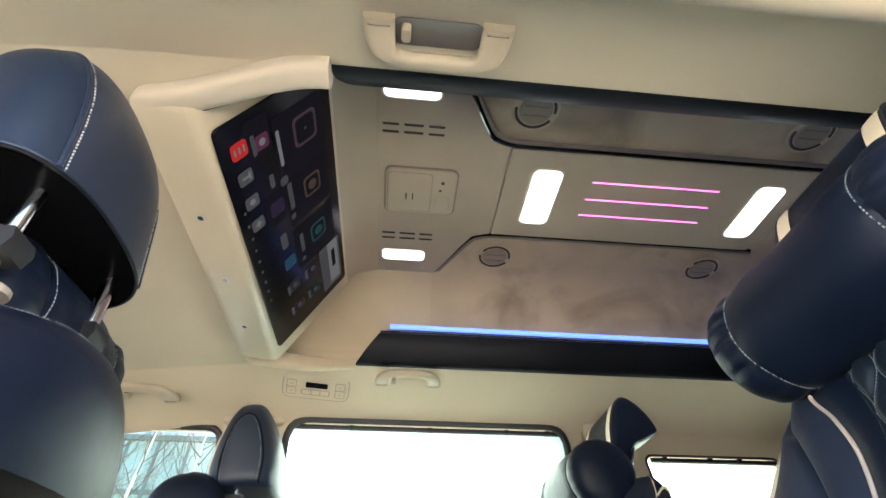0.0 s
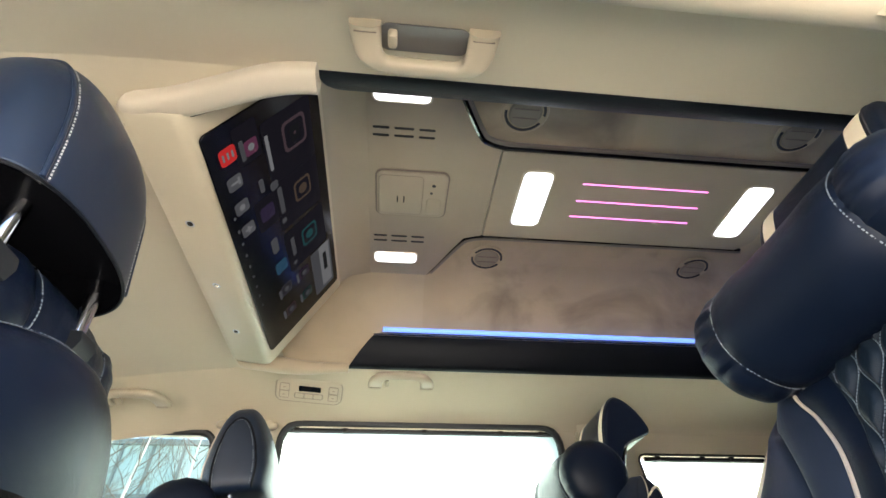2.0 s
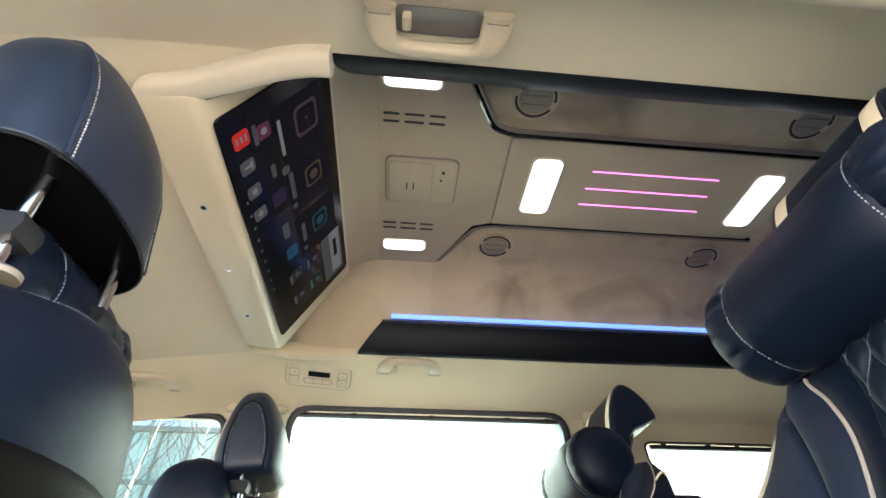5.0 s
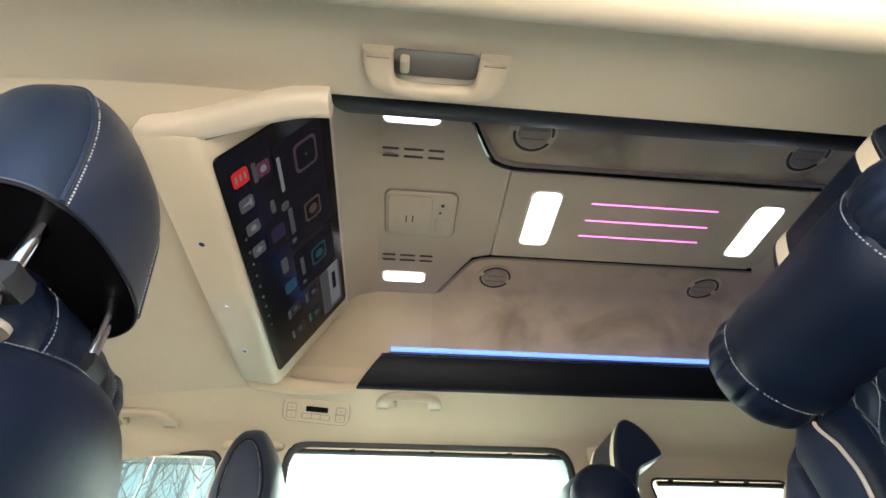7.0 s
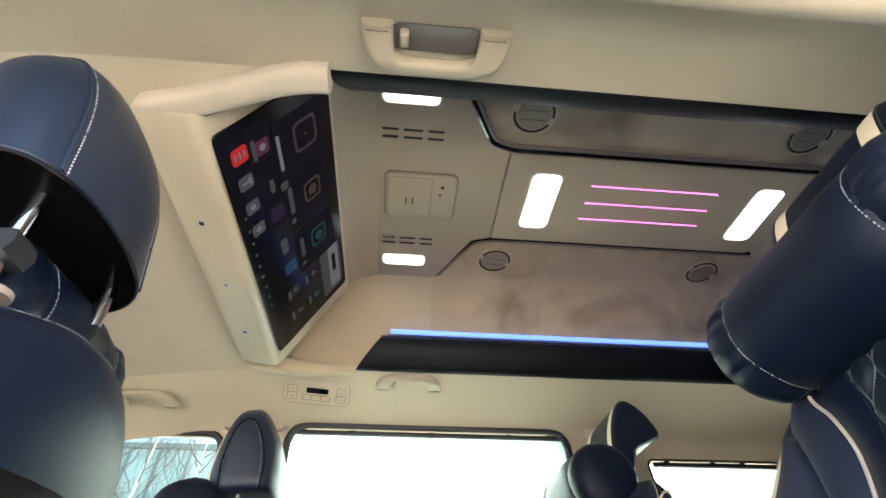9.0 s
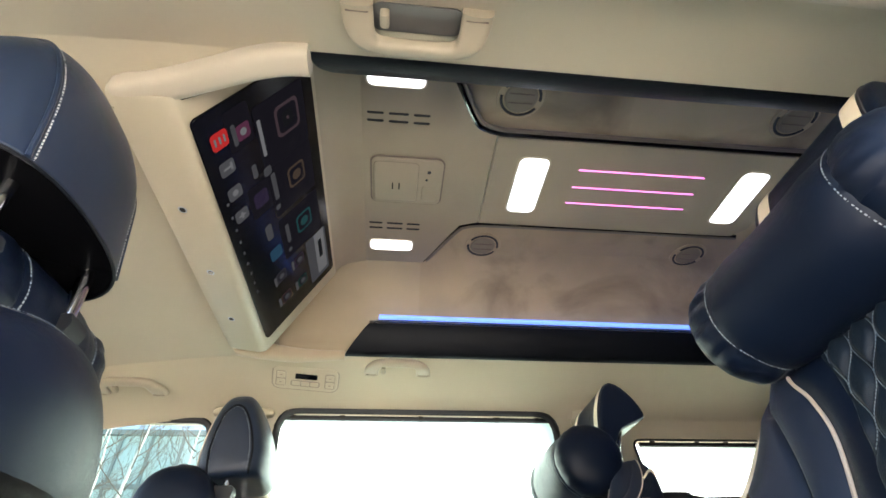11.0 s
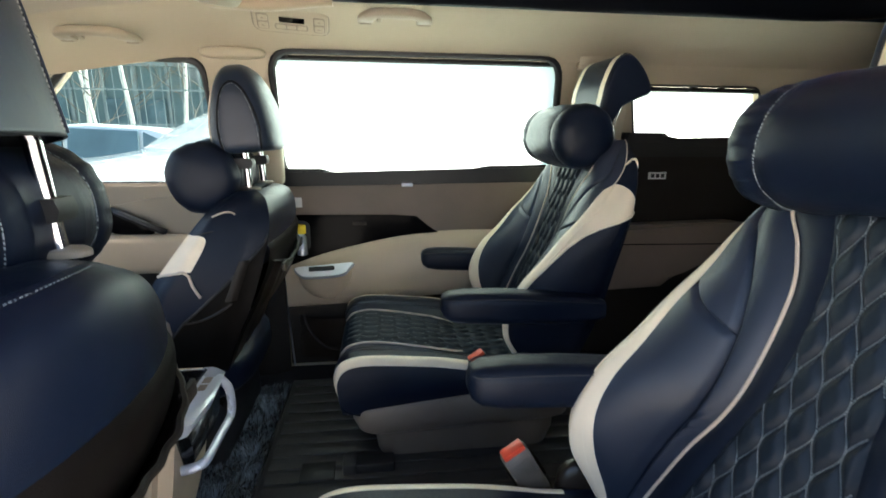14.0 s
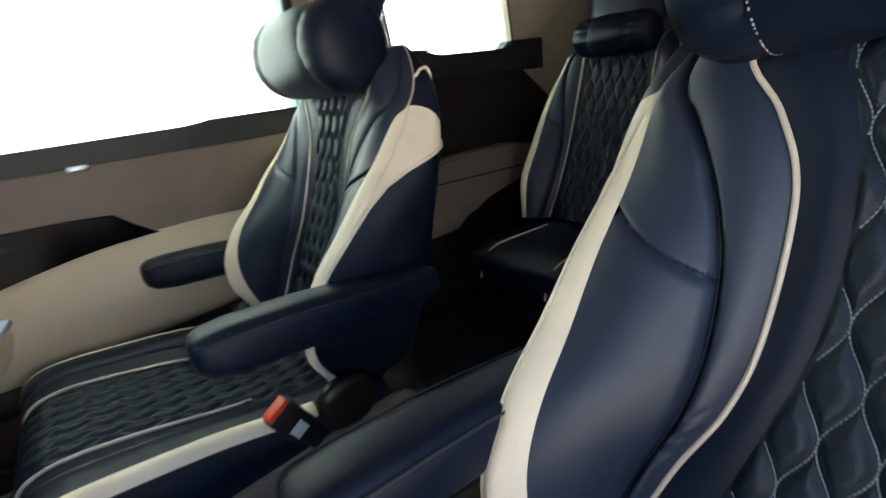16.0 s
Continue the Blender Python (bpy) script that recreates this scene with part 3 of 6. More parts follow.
for i, ((u, v, w, h, c), m) in enumerate(zip(ICONS, ICON_MATS)):
    w, h = w * 0.82, h * 0.82
    ic = part("icon", plate(w, h, h * 0.2, 0.0007, on_screen(u, v, 0.0042), 0.0002), m, tv, "dim glowing app tile")
    inner = 0.80 if i not in (0, 4, 9) else 0.0
    if inner:
        part("icon_face", plate(w * inner, h * inner, h * 0.16, 0.0010, on_screen(u, v, 0.0042), 0.0002), PANELTILE if i > 5 else m, ic)
    bar = MARK if i < 5 else (m if i < 10 else DIMMARK)
    if i in (1, 3):
        part("icon_mark", plate(w * 0.16, h * 0.56, h * 0.06, 0.0013, on_screen(u, v, 0.0042), 0.0002), bar, ic)
        part("icon_mark", plate(w * 0.56, h * 0.16, h * 0.06, 0.0014, on_screen(u, v + (0.03 if i == 1 else 0), 0.0042), 0.0002), bar, ic)
    elif i == 0:
        for k in (-0.28, 0.0, 0.28):
            part("icon_mark", plate(w * 0.42, h * 0.11, h * 0.03, 0.0013, on_screen(u, v + k * h / 0.31, 0.0042), 0.0002), bar, ic)
    elif i == 6:
        part("icon_mark", plate(w * 0.50, h * 0.42, h * 0.10, 0.0013, on_screen(u, v, 0.0042), 0.0002), TILEDARK, ic)
        part("icon_mark", plate(w * 0.10, h * 0.10, h * 0.04, 0.0016, on_screen(u, v, 0.0042), 0.0002), bar, ic)
    else:
        part("icon_mark", slab([(w * 0.24 * math.cos(a), w * 0.24 * math.sin(a)) for a in np.linspace(0, 2 * math.pi, 17)[:-1]], 0.0013, on_screen(u, v, 0.0042), 0.0002), bar, ic)
for u, v, w, h, m in ((0.150, 0.405, 0.085, 0.009, MARK), (0.262, 0.392, 0.022, 0.022, DIMMARK), (0.089, 0.214, 0.045, 0.010, DIMMARK), (0.232, 0.291, 0.034, 0.012, DIMMARK),
                      (0.335, 0.425, 0.075, 0.013, DIMMARK), (0.418, 0.415, 0.014, 0.014, DIMMARK), (0.486, 0.280, 0.048, 0.020, DIMMARK), (0.560, 0.450, 0.062, 0.012, DIMMARK),
                      (0.640, 0.440, 0.012, 0.012, DIMMARK), (0.730, 0.218, 0.034, 0.008, DIMMARK), (0.853, 0.209, 0.034, 0.008, DIMMARK), (0.733, 0.427, 0.036, 0.008, DIMMARK), (0.857, 0.423, 0.036, 0.008, DIMMARK)):
    part("caption", plate(w, h, h * 0.3, 0.0008, on_screen(u, v, 0.0042), 0.0002), m, tv, "plain caption bar")
for u, v, w, h in ((0.155, 0.60, 0.150, 0.140), (0.36, 0.60, 0.140, 0.140), (0.575, 0.60, 0.140, 0.140), (0.075, 0.26, 0.085, 0.06), (0.336, 0.30, 0.085, 0.07)):
    part("tile", plate(w, h, 0.008, 0.0004, on_screen(u, v, 0.0040), 0.0001), PANELTILE, tv)
part("widget", plate(0.180, 0.080, 0.004, 0.0006, on_screen(0.81, 0.735, 0.0042), 0.0002), glow("screen widget", (0.10, 0.10, 0.11), 0.07, 0.05), tv)
part("widget_card", plate(0.165, 0.040, 0.002, 0.0010, on_screen(0.80, 0.775, 0.0042), 0.0002), glow("screen card", (0.30, 0.30, 0.31), 0.06, 0.05), tv)
part("widget_bar", plate(0.070, 0.014, 0.002, 0.0014, on_screen(0.78, 0.775, 0.0042), 0.0002), TILEDARK, tv)
for i in range(9):
    part("menu_dot", plate(0.008, 0.006, 0.0028, 0.0006, on_screen(0.27 + 0.052 * i, 0.030, 0.0042), 0.0002), DIMMARK, tv)
for y, metal in ((0.856, 0), (1.053, 1), (1.248, 0)):
    sc = part("screw_cup", slab([(0.0095 * math.cos(a), 0.0095 * math.sin(a)) for a in np.linspace(0, 2 * math.pi, 21)[:-1]], 0.002, pose(-0.098, y, 1.1665, 180, 7), 0.0008), SATIN, tv)
    part("screw", slab([(0.0058 * math.cos(a), 0.0058 * math.sin(a)) for a in np.linspace(0, 2 * math.pi, 17)[:-1]], 0.0032, pose(-0.098, y, 1.1665, 180, 7), 0.0008), CHROME if metal else BROWN, sc)

# ---- grab handles ----


def grab_handle(shade_plate=False):
    """Origin at the middle of its foot; x along, y from the feet to the grip, z out of the lining (the cabin is at -z)."""
    h = thing("grab_handle", (0, 0, 0), "beige folding grab handle on the headliner", "grab handle", "grab handles")
    half = [(-0.1015, -0.012), (-0.1010, 0.006), (-0.0965, 0.024), (-0.0860, 0.041), (-0.0690, 0.0535), (-0.045, 0.0590), (-0.020, 0.0605)]
    inner = [(-0.0590, -0.012), (-0.0588, 0.000), (-0.0582, 0.012), (-0.0560, 0.024), (-0.0490, 0.0325), (-0.036, 0.0352), (-0.018, 0.0355)]
    outer_line = smooth_line([(x, y, 0) for x, y in half] + [(-x, y, 0) for x, y in half[::-1]], 5)
    inner_line = smooth_line([(x, y, 0) for x, y in inner] + [(-x, y, 0) for x, y in inner[::-1]], 5)
    rings = []
    for a, b in zip(outer_line, inner_line):
        mid_p, arm = (a + b) / 2, (a - b) / 2
        lift = sstep((mid_p.y + 0.012) / 0.050)
        foot = 0.004 if shade_plate else -0.004
        zc, t = foot - (0.017 + foot) * lift, 0.0095 + 0.001 * lift
        rings.append([mid_p + arm * 2 * q + Vector((0, 0, zc + 2 * t * r)) for q, r in rrect(1, 1, 0.36, 5)])
    part("grip", loft(rings), GRIP, h)
    for sx in (-1, 1):
        z = -0.0075 if shade_plate else -0.0155
        part("hinge_cap", box(sx * 0.080 - 0.015, sx * 0.080 + 0.015, -0.0052, -0.0038, z, 0.002, 0.0004), TAUPE, h)
    # No hollow in the lining: a flat grey plate stands in for its shade.
    if shade_plate:
        part("shade_plate", moved(slab(rrect(0.124, 0.052, 0.014), 0.003, Matrix.Identity(4), 0.0015), pose(0, 0.012, 0.001)), SHADEGREY, h, "flat grey plate coloured as the shade behind the grip")
    hx = -0.0435 if shade_plate else 0.0435
    part("coat_hook", box(hx - 0.0065, hx + 0.0065, -0.006, 0.020, -0.012, 0.004, 0.004), GRIP, h, "small pale coat hook")
    return h


def roll_pose(side, h, x, z, lean):
    """A pose on the rolled roof side, facing the cabin."""
    return pose(x, C + side * h, z, 0, 0, 0 if side < 0 else 180) @ pose(0, 0, 0, lean)


hd = grab_handle()
hd.matrix_basis = roll_pose(1, 0.514, 0.328, 1.180, 22)
copy_thing(hd, roll_pose(1, 0.551, -0.446, 1.119, 23))
grab_handle(True).matrix_basis = roll_pose(-1, 0.587, 0.322, 1.1645, 26)

# ---- rear climate panel on the far roof side ----
ac = thing("climate_panel", (0.045, C + 0.55, 1.16), "beige rear climate panel with small dark display", "control panel")


def face_pose(origin, right, up):
    right, up = Vector(right).normalized(), Vector(up).normalized()
    nrm = right.cross(up).normalized()
    up = nrm.cross(right)
    m = Matrix((right, up, nrm)).transposed().to_4x4()
    m.translation = origin
    return m


AC_M = face_pose((0.043, C + 0.571, 1.177), (1, 0.085, -0.04), (0, -0.82, 0.57))
part("rim", plate(0.207, 0.085, 0.024, 0.0045, AC_M, 0.001), GREIGE, ac)
part("plate", plate(0.20, 0.078, 0.021, 0.007, AC_M, 0.002), PLASTIC, ac)
for x, y, w, h in ((-0.075, -0.003, 0.031, 0.052), (0.075, -0.003, 0.031, 0.052), (0.0, -0.017, 0.090, 0.020)):
    part("recess", plate(w, h, 0.006, 0.0076, AC_M @ pose(x, y, 0), 0.0004), GREIGE, ac)
part("display", plate(0.068, 0.018, 0.003, 0.0085, AC_M @ pose(0.002, 0.008, 0), 0.0006), GLOSSY, ac, "small dark display")
for x in (-0.075, 0.075):
    for y in (-0.016, 0.009):
        part("button", plate(0.026, 0.021, 0.003, 0.0088, AC_M @ pose(x, y, 0), 0.001), PLASTIC, ac)
for x in (-0.028, 0.0, 0.028):
    part("button", plate(0.025, 0.014, 0.003, 0.0088, AC_M @ pose(x, -0.017, 0), 0.001), PLASTIC, ac)
for x, y in ((-0.075, 0.009), (-0.075, -0.016), (0.075, 0.009), (0.075, -0.016)):
    part("button_mark", plate(0.008, 0.003, 0.001, 0.0093, AC_M @ pose(x, y, 0), 0.0003), GREIGE, ac)

# ---- windows ----


def window(name, outline, side, shade_to=None, frame_r=0.011, label="", glass=GLASS):
    z0, z1 = min(p[1] for p in outline), max(p[1] for p in outline)
    x0, x1 = min(p[0] for p in outline), max(p[0] for p in outline)
    w = thing(name, ((x0 + x1) / 2, C + side * hw(z0), z0), label, "window", kind="structure")
    bm = bmesh.new()
    bm.faces.new([bm.verts.new((x, C + side * (hw(z) + 0.035), z)) for x, z in outline])
    g = part("pane", bm, glass, w, "window glass", smooth=False)
    g.visible_shadow = False
    part("window_seal", tube([(x, C + side * (hw(z) - 0.001), z) for x, z in outline], frame_r, 8, True), BLACK, w, "black rubber seal")
    return w


window("window_2", WIN2, 1, label="wide side window with a drawn white blind", frame_r=0.012)
window("window_3", WIN3, 1, label="small rear quarter window with a drawn white blind", frame_r=0.004)
window("window_1", WIN1, 1, label="lightly tinted front door window", glass=GREENGLASS)
ws = thing("window_5", (-1.1, C, 0.72), "sloping clear windscreen above the front end", "window", kind="structure")
wsp = part("pane", sheet(lambda u, v: (-1.26 + 0.33 * v, C + (2 * u - 1) * (0.80 - 0.16 * v), 0.725 + 0.375 * v + 0.03 * math.sin(math.pi * v)), 16, 8), GLASS, ws, "windscreen glass")
wsp.visible_shadow = False
part("top_band", tube([(-0.935, C + (2 * u - 1) * 0.66, 1.108) for u in np.linspace(0, 1, 13)], 0.014, 8), BLACK, ws, "black upper edge")
window("window_4", WIN3, -1, label="small tinted rear quarter window", frame_r=0.008, glass=TINTED)


def blind(name, x0, x1, z0, z1, lean, label, clips):
    b = thing(name, ((x0 + x1) / 2, C + hw(z0) + 0.018, z0), label, "window blind", "window blinds")

    def f(u, v):
        z = z0 + (z1 - z0) * v
        a, c = x0 + lean * v * 0.2, x1 - lean * v
        return (a + (c - a) * u, C + hw(z) + 0.018 + 0.0012 * math.sin(u * 90 + 3 * v), z)
    part("cloth", sheet(f, 60, 10), SHADE, b, "thin white cloth")
    y = C + hw(z1) + 0.006
    part("pull_bar", tube([(x0 + lean * 0.15, y, z1), (x1 - lean * 0.9, y, z1)], 0.008, 8), BLACK, b, "dark pull bar")
    for k in clips:
        cx = x0 + lean * 0.15 + (x1 - lean - x0) * k
        part("hook", box(cx - 0.008, cx + 0.008, y - 0.010, y + 0.01, z1 - 0.006, z1 + 0.010, 0.002), BROWN, b)
    return b


blind("window_blind", -0.05, 0.905, 0.70, 1.098, 0.04, "drawn white roller blind, bright with daylight", (0.05, 0.22, 0.5, 0.78, 0.93))
blind("window_blind", 1.15, 1.70, 0.845, 1.03, 0.09, "drawn white blind in the rear quarter window", (0.1, 0.45, 0.68))

# ---- far sliding door trim ----
YW = C + 0.822  # the face of the door trim
door = thing("door_1", (0.4, YW, 0.02), "closed sliding door trim in taupe, tan and black", "door trim", kind="structure")


def extrude_xz(poly, y0, y1, r=0.004):
    bm = loft([[(x, y0, z) for x, z in poly], [(x, y1, z) for x, z in poly]])
    if r:
        es = [e for e in bm.edges if abs(e.verts[0].co.y - e.verts[1].co.y) < 1e-6 and abs(e.verts[0].co.y - y0) < 1e-6]
        bmesh.ops.bevel(bm, geom=es, offset=r, segments=2, affect="EDGES")
    return bm


belt = [(-0.075, 0.692), (0.93, 0.706), (0.93, 0.768), (0.66, 0.762), (0.60, 0.746), (0.13, 0.734), (0.075, 0.752), (-0.075, 0.752)]
part("belt_strip", extrude_xz(belt, YW - 0.030, YW + 0.012, 0.008), BLACK, door, "black belt strip")
part("upper_panel", extrude_xz([(-0.07, 0.56), (0.48, 0.50), (0.96, 0.50), (0.96, 0.71), (-0.07, 0.696)], YW - 0.010, YW + 0.02, 0.006), TAUPE, door, "taupe vinyl upper panel")
part("black_inlay", extrude_xz([(-0.066, 0.40), (0.62, 0.46), (0.475, 0.522), (0.405, 0.582), (0.32, 0.588), (-0.066, 0.592)], YW - 0.016, YW + 0.01, 0.004), INLAY, door, "piano black inlay")
ARM_TOP = curve_table([(-0.068, 0.413), (0.10, 0.462), (0.33, 0.511), (0.52, 0.526), (0.70, 0.527), (0.98, 0.52)])
ARM_BOT = curve_table([(-0.068, 0.245), (0.20, 0.258), (0.50, 0.276), (0.75, 0.30), (0.98, 0.33)])


def arm_face(u, v):
    x = -0.068 + 1.046 * u
    a, b = lerp_table(ARM_BOT, x), lerp_table(ARM_TOP, x)
    z = a + (b - a) * v
    bulge = 0.050 * math.sin(math.pi * min(1, max(0, v)) ** 0.8) ** 0.6 * (0.25 + 0.75 * sstep((x + 0.068) / 0.25))
    return (x, YW - 0.012 - bulge, z)


ab = sheet(arm_face, 40, 14)
put(ab, sheet(lambda u, v: (-0.068 + 1.046 * u, YW - 0.012 + 0.03 * v, lerp_table(ARM_TOP, -0.068 + 1.046 * u) + 0.002 * v), 40, 1))
part("armrest_panel", ab, TAN, door, "tan vinyl armrest panel")
part("lower_panel", extrude_xz([(-0.07, 0.02), (0.98, 0.02), (0.98, 0.34), (0.50, 0.28), (-0.07, 0.25)], YW - 0.02, YW + 0.01, 0.006), BROWN, door, "brown lower panel")


def pocket_face(u, v):
    x = -0.03 + 0.26 * u
    z = 0.055 + 0.165 * v
    d = 0.055 * math.sin(math.pi * u) ** 0.5 * (0.55 + 0.45 * v)
    return (x, YW - 0.022 - d, z)


part("map_pocket", sheet(pocket_face, 18, 8), POCKET, door, "brown bulging door pocket")
part("pocket_rim", tube([(0.095 + 0.105 * math.cos(a), YW - 0.082 + 0.03 * abs(math.cos(a)), 0.228 - 0.125 * math.sin(a) ** 1.4) for a in np.linspace(0, math.pi, 21)], 0.007, 8), BROWN, door)
part("edge_strip", tube([(-0.074, YW - 0.02, 0.60), (-0.074, YW - 0.024, 0.30), (-0.058, YW - 0.024, 0.02)], 0.004, 6), SATIN, door, "thin pale door edge")
# inner pull cup with its switch plate
cup = bmesh.new()
bmesh.ops.create_uvsphere(cup, u_segments=24, v_segments=14, radius=1.0)
for v in cup.verts:
    v.co = Vector((0.075 + v.co.x * 0.098, YW - 0.045 + v.co.y * 0.058, 0.395 + (v.co.z * 0.105 if v.co.z < 0 else v.co.z * 0.012)))
cupo = part("pull_cup", cup, TAN, door, "tan pull cup")
hp = part("handle_plate", moved(slab([(p.x, p.y) for p in smooth_line([(-0.099, 0.013, 0), (-0.03, 0.017, 0), (0.04, 0.020, 0), (0.104, 0.021, 0), (0.096, 0.002, 0), (0.072, -0.024, 0), (0.02, -0.030, 0), (-0.04, -0.030, 0), (-0.074, -0.023, 0)], 4, True)], 0.014, Matrix.Identity(4), 0.004), face_pose((0.072, YW - 0.082, 0.402), (1, 0, 0.04), (0, 0.75, 0.66))), SILVER, cupo, "bright silver handle plate")
part("switch", moved(slab(rrect(0.088, 0.016, 0.004), 0.017, Matrix.Identity(4), 0.002), face_pose((0.068, YW - 0.082, 0.404), (1, 0, 0.04), (0, 0.75, 0.66))), BLACK, hp)
part("lock_clip", box(0.352, 0.392, YW - 0.034, YW - 0.008, 0.690, 0.704, 0.003), SATIN, door, "small satin blind hook")
part("warning_label", box(-0.034, 0.002, YW - 0.0125, YW - 0.0095, 0.618, 0.652), LABELW, door, "small white label")
part("speaker_badge", plate(0.05, 0.012, 0.003, 0.002, face_pose((0.20, YW - 0.016, 0.558), (1, 0, 0), (0, 0, 1)), 0.0005), BROWN, door)
# a bottle with yellow cap and a can in the door's cubby
cubby = part("cubby", loft([[(-0.025 + 0.10 * x, YW - 0.0165 - 0.001 * k, 0.515 + 0.075 * z) for x, z in rrect(1, 1.5, 0.3)] for k in (0, 1)]), INK, door, "dark open cubby")
bt = thing("bottle", (-0.002, YW - 0.03, 0.455), "small silver bottle with a yellow cap in the door", "bottle")
ba = [(0.0, 0.015), (0.002, 0.0175), (0.062, 0.0175), (0.070, 0.012), (0.078, 0.010)]
part("flask", loft([[(-0.002 + r * math.cos(a), YW - 0.038 + r * math.sin(a), 0.452 + h) for a in np.linspace(0, 2 * math.pi, 17)[:-1]] for h, r in ba]), SATIN, bt)
part("cap", loft([[(-0.002 + r * math.cos(a), YW - 0.038 + r * math.sin(a), 0.530 + h) for a in np.linspace(0, 2 * math.pi, 17)[:-1]] for h, r in ((0, 0.016), (0.026, 0.016), (0.03, 0.013))]), YELLOW, bt, "yellow cap")

# ---- far rear quarter trim ----
quarter = thing("wall_quarter_trim", (1.55, YW, 0.0), "dark brown rear quarter trim with an armrest", "wall trim", kind="structure")
part("panel", extrude_xz([(0.97, 0.02), (2.22, 0.02), (2.22, 0.86), (0.97, 0.80)], YW - 0.05, YW + 0.01, 0.01), BROWN, quarter)
part("belt_strip", extrude_xz([(1.14, 0.80), (1.80, 0.80), (1.80, 0.902), (1.64, 0.896), (1.60, 0.862), (1.33, 0.856), (1.285, 0.884), (1.14, 0.884)], YW - 0.105, YW - 0.045, 0.01), BLACK, quarter, "black belt strip")
part("armrest", extrude_xz([(0.98, 0.30), (1.334, 0.312), (1.365, 0.338), (1.40, 0.386), (1.46, 0.416), (1.735, 0.437), (1.77, 0.47), (1.762, 0.508), (1.70, 0.545), (1.60, 0.56), (0.98, 0.548)], YW - 0.125, YW - 0.04, 0.02), TAUPE, quarter, "taupe padded armrest")
part("armrest_seam", tube([(0.98 + 0.75 * t, YW - 0.126, 0.487 - 0.01 * t) for t in np.linspace(0, 1, 12)], 0.0025, 6), BROWN, quarter)
part("label_plate", box(1.268, 1.336, YW - 0.056, YW - 0.049, 0.716, 0.742), LABELW, quarter, "small pale label")
for k in range(3):
    part("label_bar", box(1.276 + 0.02 * k, 1.288 + 0.02 * k, YW - 0.058, YW - 0.055, 0.722, 0.736), INK, quarter)
pil = bmesh.new()
put(pil, sheet(lambda u, v: (0.925 + 0.19 * u + 0.03 * (1 - v), C + hw(0.72 + 0.40 * v) - 0.022 - 0.02 * math.sin(math.pi * u), 0.72 + 0.40 * v), 12, 8))
part("pillar_cover", pil, PLASTIC, quarter, "beige pillar cover")
part("top_cap", rounded_block(0.985, C + 0.684, 1.092, 0.060, 0.022, 0.022, 3.0), PLASTIC, quarter, "rounded beige pillar cap")
# B pillar between the front and sliding doors, with the belt guide
pb = sheet(lambda u, v: (-0.245 + 0.19 * u, C + hw(0.30 + 0.80 * v) - (0.018 + 0.030 * math.sin(math.pi * u)) * (1 - v ** 5), 0.30 + 0.80 * v), 12, 16)
bp = thing("wall_pillar", (-0.15, YW, 0.3), "beige door pillar cover beside the window", "pillar", kind="structure")
part("cover", pb, PLASTIC, bp)
part("seat_belt_guide", box(-0.075, -0.015, C + 0.60, C + 0.655, 0.715, 0.93, 0.02, 3), PLASTIC, bp, "rounded beige belt guide")
part("top_cap", rounded_block(-0.150, C + 0.680, 1.104, 0.095, 0.022, 0.017, 3.0), PLASTIC, bp, "rounded beige pillar cap")
lowp = sheet(lambda u, v: (-0.28 + 0.21 * u, YW - 0.03 - 0.03 * math.sin(math.pi * u), 0.0 + 0.70 * v), 10, 6)
part("lower_cover", lowp, BROWN, bp, "dark brown lower cover")
# front door trim
fd = thing("door_2", (-0.75, YW, 0.02), "front passenger door trim in taupe and tan", "door trim", kind="structure")
part("upper_panel", extrude_xz([(-1.24, 0.52), (-0.27, 0.50), (-0.27, 0.69), (-0.22, 0.69), (-0.22, 0.705), (-1.24, 0.705)], YW - 0.02, YW + 0.01, 0.008), GREIGE, fd, "greige vinyl upper panel")
part("armrest", box(-1.2, -0.28, YW - 0.07, YW - 0.01, 0.40, 0.535, 0.025, 3), TAN, fd)
part("lower_panel", extrude_xz([(-1.24, 0.02), (-0.48, 0.02), (-0.48, 0.42), (-1.24, 0.42)], YW - 0.02, YW + 0.01, 0.006), BROWN, fd)
part("door_pull", tube(smooth_line([(-0.62, YW - 0.03, 0.62), (-0.56, YW - 0.05, 0.60), (-0.50, YW - 0.05, 0.57), (-0.45, YW - 0.03, 0.54)], 5), 0.012, 8), BLACK, fd, "black door pull")

# sun visor folded up against the front of the headliner
sv = thing("sun_visor", (-0.72, 1.46, 1.09), "beige sun visor folded up against the headliner", "sun visor")
part("panel", moved(box(-0.13, 0.13, -0.17, 0.17, -0.009, 0.009, 0.008, 3), Matrix.Translation((-0.735, 1.455, 1.098)) @ pose(0, 0, 0, 0, -10.5)), PADCLOTH, sv)
part("pivot_rod", tube([(-0.615, 1.60, 1.118), (-0.60, 1.66, 1.125)], 0.006, 8), PLASTIC, sv)

# ---- seats of the middle row ----


